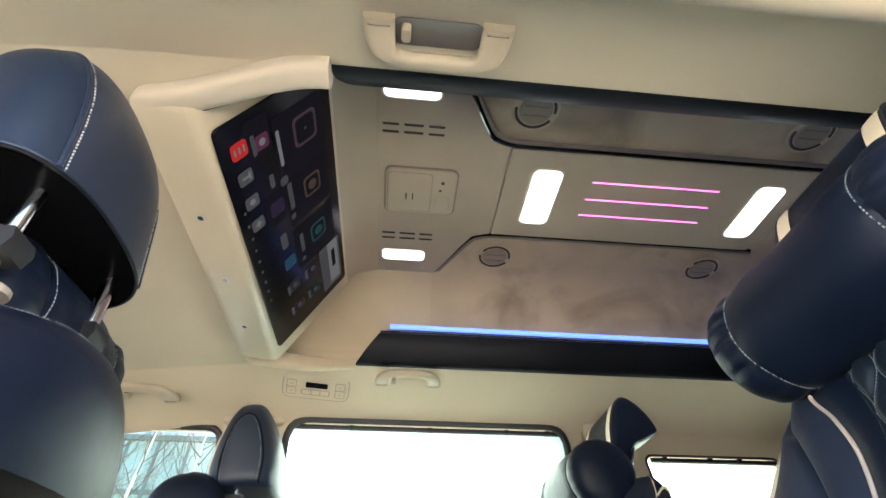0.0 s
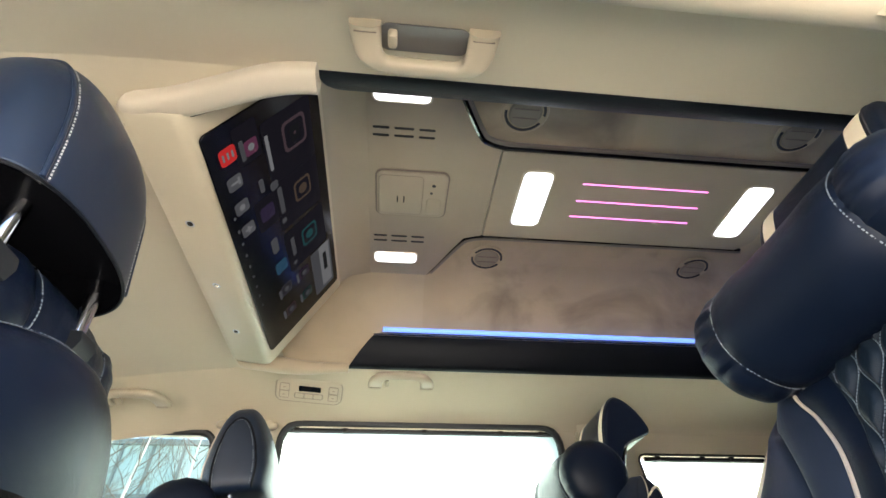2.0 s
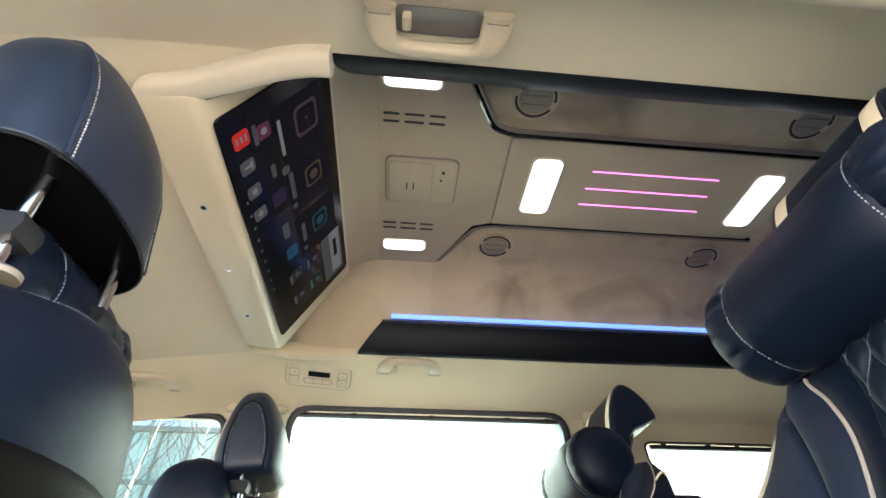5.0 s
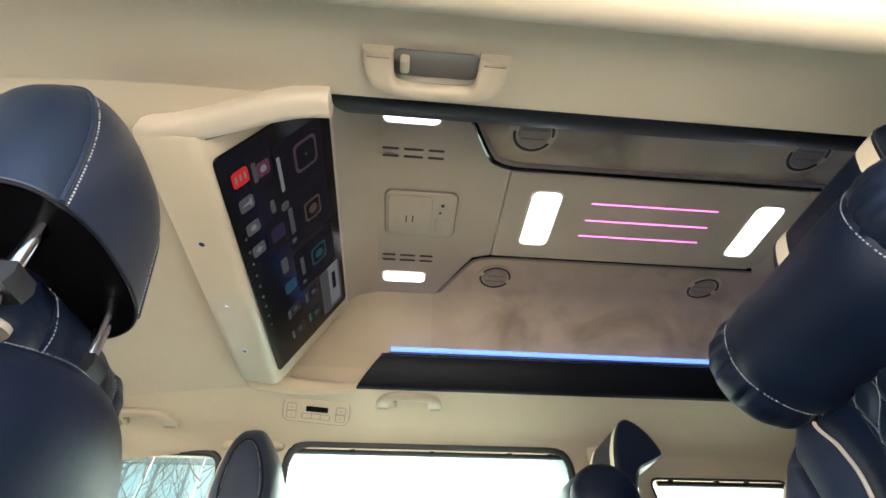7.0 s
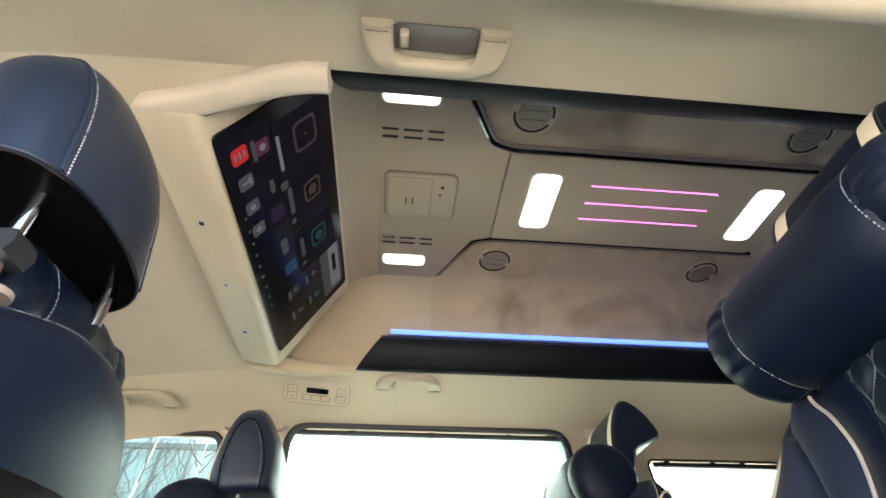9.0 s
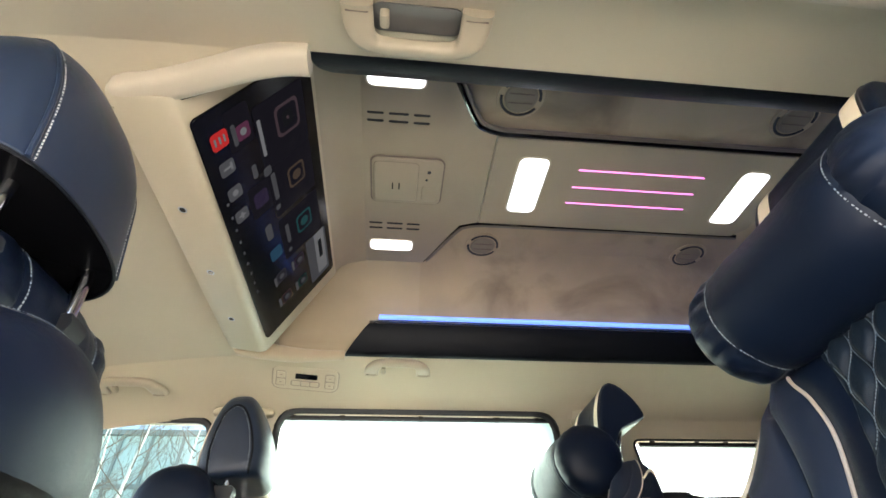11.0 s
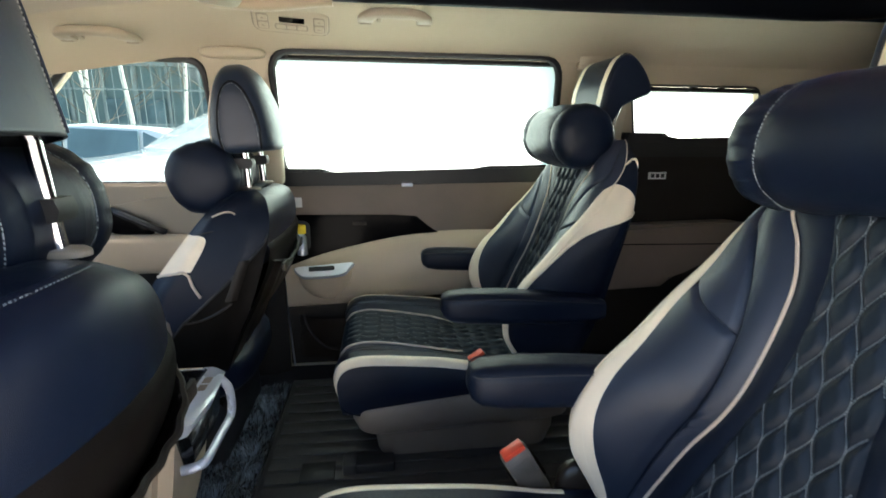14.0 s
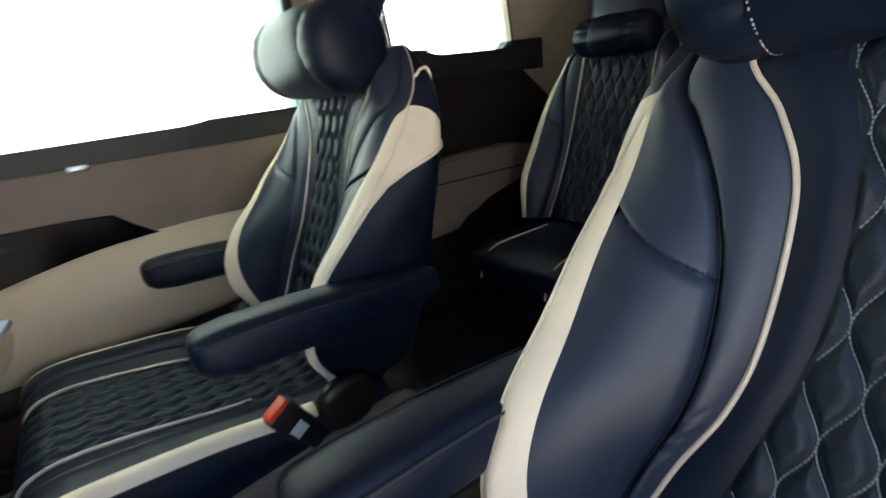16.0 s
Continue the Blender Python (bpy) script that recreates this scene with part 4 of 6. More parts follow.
class Back:
    """A reclined backrest as a surface over (s, y): s from 0 at the foot to 1 at the crown, y across."""

    def __init__(self, z0, z1, front, rear, wing, width, pipe, quilt, band):
        self.z0, self.z1 = z0, z1
        self.front, self.rear, self.wing = curve_table(front), curve_table(rear), curve_table(wing)
        self.width, self.pipe, self.quilt, self.band = curve_table(width), curve_table(pipe), curve_table(quilt), curve_table(band)
        self.seams = True

    def z(self, s):
        return self.z0 + (self.z1 - self.z0) * s

    def W(self, s):
        return lerp_table(self.width, self.z(s)) + 0.008 * self.crown(s)

    def p(self, s):
        return lerp_table(self.pipe, self.z(s))

    def q(self, s):
        return lerp_table(self.quilt, self.z(s))

    def b(self, s):
        return lerp_table(self.band, self.z(s))

    def crown(self, s):
        return math.sqrt(max(0.0, 1 - max(0.0, (s - 0.88) / 0.12) ** 2))

    def xr(self, s):
        return lerp_table(self.rear, self.z(s))

    def f(self, s, y, sink=0.0):
        z, W, p = self.z(s), self.W(s), self.p(s)
        xf, xw, xr = lerp_table(self.front, z), lerp_table(self.wing, z), self.xr(s)
        a = min(1.0, max(0.0, (abs(y) - p) / max(0.01, W - p)))
        x = xf + (xw - xf) * (0.55 * sstep(a) + 0.45 * a)
        x -= 0.012 * math.sin(math.pi * a) * (1 if a > 0 else 0)
        roll = max(0.0, (a - 0.86) / 0.14)
        x += 0.011 * roll ** 2
        x = xr - (xr - x) * self.crown(s) if s > 0.88 else x
        return Vector((x + sink, y, z))

    def side(self, s, v, sg):
        """Outer flank, from the wing's edge back to the rear."""
        W = self.W(s)
        a, xr = self.f(s, W), self.xr(s)
        z = self.z(s)
        flare = lerp_table([(0.25, 0.0), (0.40, 0.004), (0.55, 0.010), (0.68, 0.026), (0.76, 0.024), (0.82, 0.020), (0.87, 0.0)], z)
        y = W + (flare * sstep(v * 1.3) + 0.012 * math.sin(math.pi * v)) * self.crown(s) - 0.012 * sstep((v - 0.85) / 0.15)
        return Vector((a.x + (xr - a.x) * v, sg * y, a.z))

    def back(self, s, v):
        W = abs(self.side(s, 1.0, 1).y)
        y = -W + 2 * W * v
        return Vector((self.xr(s) + 0.02 * math.sin(math.pi * v) * self.crown(s), y, self.z(s)))


def groove(d, width, depth):
    return depth * math.exp(-(d / width) ** 2)


def quilt_lines(d, L):
    """The wavy stitched lines: k-th line's y at arc position t."""
    def line(k, t):
        w = 0.5 * d * math.sin(2 * math.pi * t / L)
        return d * k + (w if k % 2 else -w)
    return line


LINE = quilt_lines(0.0178, 0.096)
QD = 0.0178


def quilt_dist(t, y):
    k0 = round(y / QD)
    best = 9
    for k in (k0 - 1, k0, k0 + 1):
        slope = (LINE(k, t + 0.001) - LINE(k, t - 0.001)) / 0.002
        best = min(best, abs(y - LINE(k, t)) / math.sqrt(1 + slope * slope))
    return best


def puff(t, y):
    return 0.0078 * (1 - math.exp(-(quilt_dist(t, y) / 0.0058) ** 2))


def stitches(surface, tmin, tmax, half, lift, step=0.0046):
    """Double rows of short threads along the quilt lines; surface(t, y) gives place and normal."""
    bm = bmesh.new()
    verts, faces = [], []
    for k in range(-11, 12):
        n = int((tmax - tmin) / step * 1.25)
        for i in range(n):
            t0 = tmin + (tmax - tmin) * i / n
            t1 = t0 + (tmax - tmin) / n * 0.80
            for off in (0.0,):
                y0, y1 = LINE(k, t0) + off, LINE(k, t1) + off
                if abs(y0) > half(t0) - 0.004:
                    continue
                a, na = surface(t0, y0)
                b, nb = surface(t1, y1)
                a, b = a + na * lift, b + nb * lift
                along = (b - a).normalized()
                w = along.cross(na).normalized() * 0.00062
                h = na * 0.0007
                base = len(verts)
                for p, c in ((a, -0.3), ((a + b) / 2, 1), (b, -0.3)):
                    verts += [p - w, p + h * c * 1.0 + na * 0.0004, p + w]
                for r in (0, 3):
                    faces += [(base + r, base + r + 1, base + r + 4, base + r + 3), (base + r + 1, base + r + 2, base + r + 5, base + r + 4)]
    me = bpy.data.meshes.new("scrap")
    me.from_pydata([tuple(v) for v in verts], [], faces)
    bm.from_mesh(me)
    bpy.data.meshes.remove(me)
    return bm


def row_of_stitches(pts, normal, step=0.006, w=0.0008):
    """A single seam row along points."""
    verts, faces = [], []
    pts = [Vector(p) for p in pts]
    acc = 0.0
    for a, b in zip(pts, pts[1:]):
        L = (b - a).length
        d = (b - a).normalized()
        while acc < L:
            p, q = a + d * acc, a + d * min(L, acc + step * 0.62)
            nrm = Vector(normal(p)).normalized()
            sd = d.cross(nrm).normalized() * w
            base = len(verts)
            verts += [p - sd, p + nrm * w * 1.2, p + sd, q - sd, q + nrm * w * 1.2, q + sd]
            faces += [(base, base + 1, base + 4, base + 3), (base + 1, base + 2, base + 5, base + 4)]
            acc += step
        acc -= L
    bm = bmesh.new()
    me = bpy.data.meshes.new("scrap")
    me.from_pydata([tuple(v) for v in verts], [], faces)
    bm.from_mesh(me)
    bpy.data.meshes.remove(me)
    return bm


CAPTAIN = Back(0.25, 0.865,
               front=[(0.25, 0.675), (0.35, 0.708), (0.50, 0.752), (0.65, 0.800), (0.78, 0.840), (0.87, 0.866)],
               rear=[(0.25, 0.80), (0.37, 0.838), (0.50, 0.868), (0.65, 0.898), (0.78, 0.918), (0.87, 0.925)],
               wing=[(0.25, 0.655), (0.30, 0.622), (0.36, 0.588), (0.43, 0.589), (0.50, 0.628), (0.56, 0.686), (0.62, 0.738), (0.68, 0.796), (0.75, 0.848), (0.80, 0.888), (0.87, 0.918)],
               width=[(0.25, 0.225), (0.40, 0.250), (0.55, 0.254), (0.68, 0.250), (0.75, 0.238), (0.80, 0.212), (0.87, 0.155)],
               pipe=[(0.25, 0.190), (0.35, 0.164), (0.43, 0.138), (0.50, 0.108), (0.57, 0.095), (0.68, 0.097), (0.74, 0.120), (0.79, 0.152), (0.87, 0.135)],
               quilt=[(0.25, 0.150), (0.35, 0.120), (0.47, 0.085), (0.58, 0.060), (0.68, 0.060), (0.74, 0.072), (0.80, 0.095), (0.87, 0.105)],
               band=[(0.25, 0.024), (0.36, 0.037), (0.50, 0.038), (0.62, 0.031), (0.70, 0.024), (0.74, 0.013), (0.757, 0.0), (0.80, 0.0), (0.87, 0.0)])
WHITE_TO = [(0.25, 0.0), (0.56, 0.02), (0.60, 0.06), (0.632, 0.16), (0.655, 0.36), (0.674, 0.70), (0.69, 1.0), (0.87, 1.0)]
SHOULDER = 0.757
SEAM = curve_table([(0.25, 0.55), (0.29, 0.50), (0.35, 0.36), (0.43, 0.27), (0.50, 0.25), (0.60, 0.29), (0.65, 0.36), (0.72, 0.54), (0.79, 0.74), (0.87, 0.78)])


def build_back(seat, B, yc, ns=110):
    at = Vector((0, yc, 0))

    def lay(f, nu, nv, **k):
        return sheet(lambda u, v: f(u, v) + at, nu, nv, **k)
    # quilted middle
    length = (B.z1 - B.z0) * 1.05
    center = lay(lambda u, v: B.f(u, (2 * v - 1) * B.q(u), -puff(u * length, (2 * v - 1) * B.q(u)) * min(1, (1 - abs(2 * v - 1)) * 12)), 190, 84)
    cp = part("quilted_panel", center, NAVYFINE, seat, "quilted navy leather middle")

    def surf(t, y):
        s = t / length
        e = 0.004
        p = B.f(s, y) + at
        a, b = B.f(s + e, y) - B.f(s - e, y), B.f(s, y + e) - B.f(s, y - e)
        n = a.cross(b).normalized()
        return p, n if n.x < 0 else -n
    part("stitching", stitches(surf, 0.0, length * 0.97, lambda t: B.q(min(1, t / length)), 0.00085), THREAD, cp, "pale double stitching")["kind"] = "stuff"
    for sg in (-1, 1):
        part("inner_panel", lay(lambda u, v: B.f(u, sg * (B.q(u) + (B.p(u) - B.q(u)) * v), -0.004 * math.sin(math.pi * v)), ns, 6), NAVY, seat)

        def bol(u, v):
            y = B.p(u) + (B.W(u) - B.b(u) - B.p(u)) * v
            z = B.z(u)
            # seam along the bolster and a short one across it
            vs = lerp_table(SEAM, z)
            dd = (v - vs) * (B.W(u) - B.b(u) - B.p(u))
            sink = groove(dd, 0.0042, 0.0105) - 0.007 * math.sin(math.pi * min(1.0, v / max(0.05, vs))) * (v < vs) - 0.007 * math.sin(math.pi * min(1.0, (v - vs) / max(0.05, 1 - vs))) * (v >= vs)
            vz = 0.605 + 0.05 * (v - vs) / max(0.05, 1 - vs)
            if v > vs:
                sink += groove(z - vz, 0.0038, 0.0085)
            wr = max(0, 1 - abs(z - 0.475) / 0.045) * max(0, 1 - abs(v - vs * 0.55) / 0.18)
            sink += 0.0065 * wr * noise.noise(Vector((z * 160 + v * 22, v * 6, 1.5)))
            return B.f(u, sg * y, sink)
        def on_bol(z, v):
            u = (z - B.z0) / (B.z1 - B.z0)
            y = B.p(u) + (B.W(u) - B.b(u) - B.p(u)) * v
            return B.f(u, sg * y, 0.0072) + at
        part("seam", tube([on_bol(z, lerp_table(SEAM, z)) for z in np.linspace(0.27, 0.83, 50)], 0.0012, 6), NAVY, seat)
        v0 = lerp_table(SEAM, 0.605)
        part("seam", tube([on_bol(0.605 + 0.05 * t, v0 + (1 - v0) * t) for t in np.linspace(0, 1, 16)], 0.0011, 6), NAVY, seat)
        part("bolster", lay(bol, 200, 56), BOLSTER, seat, "smooth navy side bolster")
        part("edge_band", lay(lambda u, v: B.f(u, sg * (B.W(u) - B.b(u) * (1 - v)), -0.003 * math.sin(math.pi * v)), ns, 6), CREAM, seat, "cream leather edge band")
        band_line = [B.f(i / 90, sg * (B.W(i / 90) - B.b(i / 90) * 0.78)) + at + Vector((-0.0032, 0, 0)) for i in range(2, 82)]
        part("band_stitching", row_of_stitches(band_line, lambda p: (-0.8, 0.5 * sg, 0.2), 0.005), CREAM, seat)
        us = (SHOULDER - B.z0) / (B.z1 - B.z0)
        um = (0.69 - B.z0) / (B.z1 - B.z0)

        def wt(u):
            return lerp_table(WHITE_TO, B.z(u))
        part("side_panel", lay(lambda u, v: B.side(u, wt(u) + (1 - wt(u)) * v, sg), ns, 14, u1=um), NAVY, seat, "navy outer side panel")
        def dome(v):
            return us - 0.075 * v ** 2.2

        def band_face(u, v):
            uu = u * dome(wt(min(u * us, 1.0)) * v) 
            return B.side(uu, wt(uu) * v, sg)
        part("side_band", lay(band_face, 90, 14), CREAM, seat, "cream leather side panel")
        part("shoulder", lay(lambda u, v: B.side(dome(v) + (1 - dome(v)) * u, v, sg), 24, 14), NAVY, seat, "navy shoulder")
        part("side_piping", tube([B.side(um * i / 60, wt(um * i / 60), sg) + at + Vector((0, sg * 0.001, 0)) for i in range(6, 61)], 0.0036, 6), CREAM, seat, "cream piping")
        arch = [B.side((lerp_table([(0, 0.802), (0.3, 0.815), (0.6, 0.817), (0.85, 0.806), (1, 0.785)], i / 20) - B.z0) / (B.z1 - B.z0), i / 20, sg) + at + Vector((0, sg * 0.001, 0.002)) for i in range(21)]
        part("shoulder_piping", tube(arch, 0.003, 6), CREAM, seat, "cream piping")
        part("piping", tube([B.f(i / 70, sg * B.p(i / 70), -0.002) + at for i in range(71)], 0.0026, 8), PIPE, seat, "cream piping")
        part("edge_piping", tube([B.f(us * i / 60, sg * B.W(us * i / 60), -0.001) + at for i in range(61)], 0.003, 6), CREAM, seat)
    part("back_panel", lay(lambda u, v: B.back(u, v), 60, 12), NAVY, seat)


def bolster_pillow(name, x, y0, y1, z, r, label, group, crease=1.0, skew=(0.0, 0.0), rumple=0.03, waist=0.0):
    """A gathered roll pillow along y; skew leans it in x and z along its length."""
    pw = thing(name, (x, (y0 + y1) / 2, z - r), label, "neck pillow", group)
    L = y1 - y0
    prof = [(0.0, 0.10), (0.002, 0.40), (0.006, 0.62), (0.013, 0.79), (0.023, 0.90), (0.036, 0.965), (0.050, 0.985), (0.063, 0.965), (0.069, 0.935), (0.074, 0.96), (0.088, 0.99), (0.11, 1.0)]
    st = [(d, k) for d, k in prof] + [(L * 0.36, 1.01 - 0.7 * waist), (L / 2, 1.015 - waist), (L * 0.64, 1.01 - 0.7 * waist)] + [(L - d, k) for d, k in prof[::-1]]
    n = 96
    rings = []
    for d, k in st:
        e = min(d, L - d)
        amp = 0.050 * crease * math.sqrt(max(0, 1 - ((e - 0.046) / 0.028) ** 2)) * (0.35 + 0.65 * min(1, e / 0.06))
        seed = 1.7 if d < L / 2 else 4.1
        ring = []
        for a in np.linspace(0, 2 * math.pi, n + 1)[:-1]:
            w = math.sin(a * 13 + 2.2 * math.sin(a * 3 + seed)) * 0.5 + 0.5 * math.sin(a * 21 + seed) * math.sin(a * 2 + seed)
            w = w - 0.55 * math.exp(-(math.sin(a * 6.5 + seed) / 0.22) ** 2)
            q = k + amp * 0.7 * w + rumple * noise.noise(Vector((1.7 * math.cos(a), 1.7 * math.sin(a), d * 16 + seed * 3)))
            ring.append((x + skew[0] * (d - L / 2) + r * q * math.cos(a), y0 + d, z + skew[1] * (d - L / 2) + r * q * math.sin(a)))
        rings.append(ring)
    part("roll", loft(rings), NAVY, pw, "soft navy leather roll")
    for yy in (y0 + 0.0735, y1 - 0.0735):
        d, seed = yy - y0, (1.7 if yy - y0 < L / 2 else 4.1)
        ring = []
        for a in np.linspace(0, 2 * math.pi, 65):
            q = 0.972 + rumple * noise.noise(Vector((1.7 * math.cos(a), 1.7 * math.sin(a), d * 16 + seed * 3)))
            ring.append((x + skew[0] * (d - L / 2) + r * q * math.cos(a), yy, z + skew[1] * (d - L / 2) + r * q * math.sin(a)))
        part("seam_stitching", row_of_stitches(ring, lambda p: (p.x - x, 0, p.z - z), 0.0048, 0.0009), THREAD, pw)
    return pw



HEAD_SIDE = smooth_line([(0.868, 0.925, 0), (0.874, 0.965, 0), (0.882, 1.010, 0), (0.900, 1.058, 0), (0.918, 1.080, 0), (0.937, 1.085, 0), (0.962, 1.070, 0), (0.988, 1.040, 0), (1.006, 1.004, 0), (1.005, 0.988, 0),
                         (0.988, 0.979, 0), (0.962, 0.968, 0), (0.938, 0.957, 0), (0.920, 0.940, 0), (0.908, 0.918, 0), (0.895, 0.900, 0), (0.877, 0.902, 0)], 4, True)


def captain_headrest(seat, yc):
    """A pad that leans back, with a hooked rear edge; the section is the same across, rounded at the cheeks."""
    mid_p = sum(HEAD_SIDE, Vector()) / len(HEAD_SIDE)
    rings = []
    for e, k in ((0.122, 0.80), (0.1215, 0.90), (0.119, 0.955), (0.115, 0.985), (0.109, 1.0), (0.05, 1.01), (-0.05, 1.01), (-0.109, 1.0), (-0.115, 0.985), (-0.119, 0.955), (-0.1215, 0.90), (-0.122, 0.80)):
        rings.append([mid_p + (p - mid_p) * k for p in HEAD_SIDE])
        rings[-1] = [(p.x, yc + e, p.y) for p in rings[-1]]
    h = part("headrest", loft(rings), NAVY, seat, "navy headrest with cream stripes", angle=60)
    for sg in (-1, 1):
        bm = bmesh.new()
        front = HEAD_SIDE[:28]
        put(bm, sheet(lambda u, v: (mid_p.x + (front[round(u * 27)].x - mid_p.x) * 1.016 - 0.0008, yc + sg * (0.077 + 0.028 * v), mid_p.y + (front[round(u * 27)].y - mid_p.y) * 1.012 + 0.0006 * math.sin(math.pi * v)), 27, 4))
        part("stripe", bm, CREAM, h, "cream leather stripe")
        part("cheek_seam", tube([(mid_p.x + (p.x - mid_p.x) * 1.006, yc + sg * 0.1085, mid_p.y + (p.y - mid_p.y) * 1.006) for p in HEAD_SIDE], 0.0016, 6, True), INK, h)
        part("post", tube([(0.908, yc + sg * 0.07, 0.83), (0.925, yc + sg * 0.07, 0.90), (0.950, yc + sg * 0.07, 0.972)], 0.0065, 10), CHROME, h, "chrome post")


def captain_cushion(seat, yc):
    at = Vector((0, yc, 0))
    prof = smooth_line([(0.205, 0, 0.165), (0.176, 0, 0.182), (0.158, 0, 0.225), (0.162, 0, 0.268), (0.190, 0, 0.295), (0.26, 0, 0.300), (0.40, 0, 0.278), (0.55, 0, 0.246), (0.72, 0, 0.232)], 8)
    n = len(prof) - 1
    arc = [0.0]
    for a, b in zip(prof, prof[1:]):
        arc.append(arc[-1] + (b - a).length)
    total = arc[-1]

    def at_t(t):
        t = min(max(t, 0), total - 1e-6)
        i = next(j for j in range(n) if arc[j + 1] >= t)
        k = (t - arc[i]) / (arc[i + 1] - arc[i])
        p = prof[i].lerp(prof[i + 1], k)
        d = (prof[i + 1] - prof[i]).normalized()
        return p, Vector((-d.z, 0, d.x))
    HWID, Q, P = 0.262, 0.118, 0.126

    def f(t, y, lift=0.0):
        p, nr = at_t(t)
        a = max(0.0, (abs(y) - P) / (HWID - P))
        up = (0.016 + 0.018 * sstep((t - 0.2) / 0.3)) * sstep(a * 1.5) - 0.016 * max(0.0, a - 0.80) ** 2 / 0.04
        g = sstep((t - 0.05) / 0.10)
        return p + Vector((0, y, 0)) + nr * (lift + up * g) + at

    q = sheet(lambda u, v: f(u * total, (2 * v - 1) * Q, puff(u * total, (2 * v - 1) * Q) * min(1, (1 - abs(2 * v - 1)) * 12)), 170, 70)
    cq = part("quilted_cushion", q, NAVYFINE, seat, "quilted navy leather cushion")
    part("stitching", stitches(lambda t, y: (f(t, y), at_t(t)[1]), 0.03, total * 0.8, lambda t: Q, 0.00095), THREAD, cq, "pale double stitching")["kind"] = "stuff"
    for sg in (-1, 1):
        part("cushion_bolster", sheet(lambda u, v: f(u * total, sg * (Q + (HWID - 0.027 - Q) * v), 0.003 * math.sin(math.pi * v) - groove((v - 0.5) * 0.12, 0.004, 0.004)), 80, 24), NAVY, seat)
        part("cushion_band", sheet(lambda u, v: f(u * total, sg * (HWID - 0.027 * (1 - v)), 0.002 * math.sin(math.pi * v)), 80, 5, 0.0, 0.80), CREAM, seat, "cream leather cushion edge")

        part("cushion_band_end", sheet(lambda u, v: f(u * total, sg * (HWID - 0.027 * (1 - v)), 0.002 * math.sin(math.pi * v)), 10, 5, 0.80, 1.0), NAVY, seat)
        part("recline_cover", rounded_block(0.635, yc + sg * 0.268, 0.268, 0.055, 0.022, 0.050, 2.6), POCKET, seat, "glossy dark recliner cover")

        def flank(u, v):
            p = f(u * total, sg * HWID)
            zb = 0.166 + 0.062 * min(1.0, max(0.0, (p.x - 0.20) / 0.5))
            return Vector((p.x + 0.012 * v, p.y + sg * 0.008 * math.sin(math.pi * v), p.z + (zb - p.z) * v if p.z > zb else p.z))
        part("cushion_side", sheet(flank, 80, 8), NAVY, seat)
        part("cushion_piping", tube([f(total * (0.04 + 0.66 * i / 60), sg * (P - 0.020 * max(0.0, i / 60 - 0.8) ** 2 / 0.04), 0.003 - 0.004 * max(0.0, i / 60 - 0.9) / 0.1) for i in range(61)], 0.0036, 8), PIPE, seat, "cream piping")


def captain_armrest(seat, yc, sg):
    """Padded armrest with a rounded nose."""
    y = yc + sg * 0.292
    rings = []
    for x, w, h, zc in ((0.418, 0.010, 0.012, 0.472), (0.424, 0.026, 0.026, 0.470), (0.440, 0.036, 0.035, 0.468), (0.48, 0.040, 0.040, 0.466), (0.58, 0.040, 0.041, 0.462), (0.70, 0.038, 0.038, 0.455), (0.80, 0.033, 0.034, 0.448), (0.835, 0.024, 0.024, 0.446)):
        rings.append([(x, y + px * w * 2, zc + pz * h * 2) for px, pz in rrect(1, 1, 0.32, 4)])
    a = part("armrest", loft(rings), NAVY, seat, "navy padded armrest")
    for d in (-1, 1):
        cord = smooth_line([(0.4225, y + d * 0.012, 0.488), (0.432, y + d * 0.0335, 0.492), (0.46, y + d * 0.0392, 0.4945), (0.58, y + d * 0.0405, 0.4925), (0.70, y + d * 0.0385, 0.4825), (0.82, y + d * 0.033, 0.4715)], 8)
        part("arm_piping", tube(cord, 0.0015, 6), INK, a, "dark piped seam")
    part("arm_hinge", tube([(0.80, y - sg * 0.03, 0.45), (0.80, y - sg * 0.075, 0.45)], 0.028, 16), BLACK, a)


def captain_seat(yc):
    seat = thing("captain_seat", (0.5, yc, 0.0), "navy quilted leather captain seat with cream piping", "car seat", "middle row seats")
    build_back(seat, CAPTAIN, yc)
    captain_headrest(seat, yc)
    captain_cushion(seat, yc)
    for sg in (-1, 1):
        captain_armrest(seat, yc, sg)
    # front and rear ends, half width, height at the front and at the rear
    rings = []
    for x0, x1, w, za, zb in ((0.258, 0.74, 0.232, 0.0, 0.0), (0.250, 0.76, 0.240, 0.060, 0.060), (0.246, 0.76, 0.244, 0.090, 0.108), (0.236, 0.765, 0.248, 0.098, 0.118),
                              (0.214, 0.78, 0.262, 0.100, 0.121), (0.204, 0.79, 0.268, 0.106, 0.127), (0.192, 0.80, 0.272, 0.135, 0.178), (0.188, 0.80, 0.272, 0.160, 0.218),
                              (0.192, 0.80, 0.268, 0.172, 0.231), (0.204, 0.79, 0.256, 0.178, 0.239), (0.24, 0.76, 0.22, 0.180, 0.241)):
        xm, hx = (x0 + x1) / 2, (x1 - x0) / 2
        rings.append([(xm + px, yc + py, za + (zb - za) * (px + hx) / (2 * hx)) for px, py in rrect(2 * hx, 2 * w, 0.055, 6)])
    base = loft(rings)
    part("base_cover", base, BASE, seat, "dark brown plastic base")
    part("hinge_cover", moved(rounded_block(0.76, yc, 0.235, 0.075, 0.268, 0.075, 3.0), Matrix.Identity(4)), BROWN, seat)
    return seat


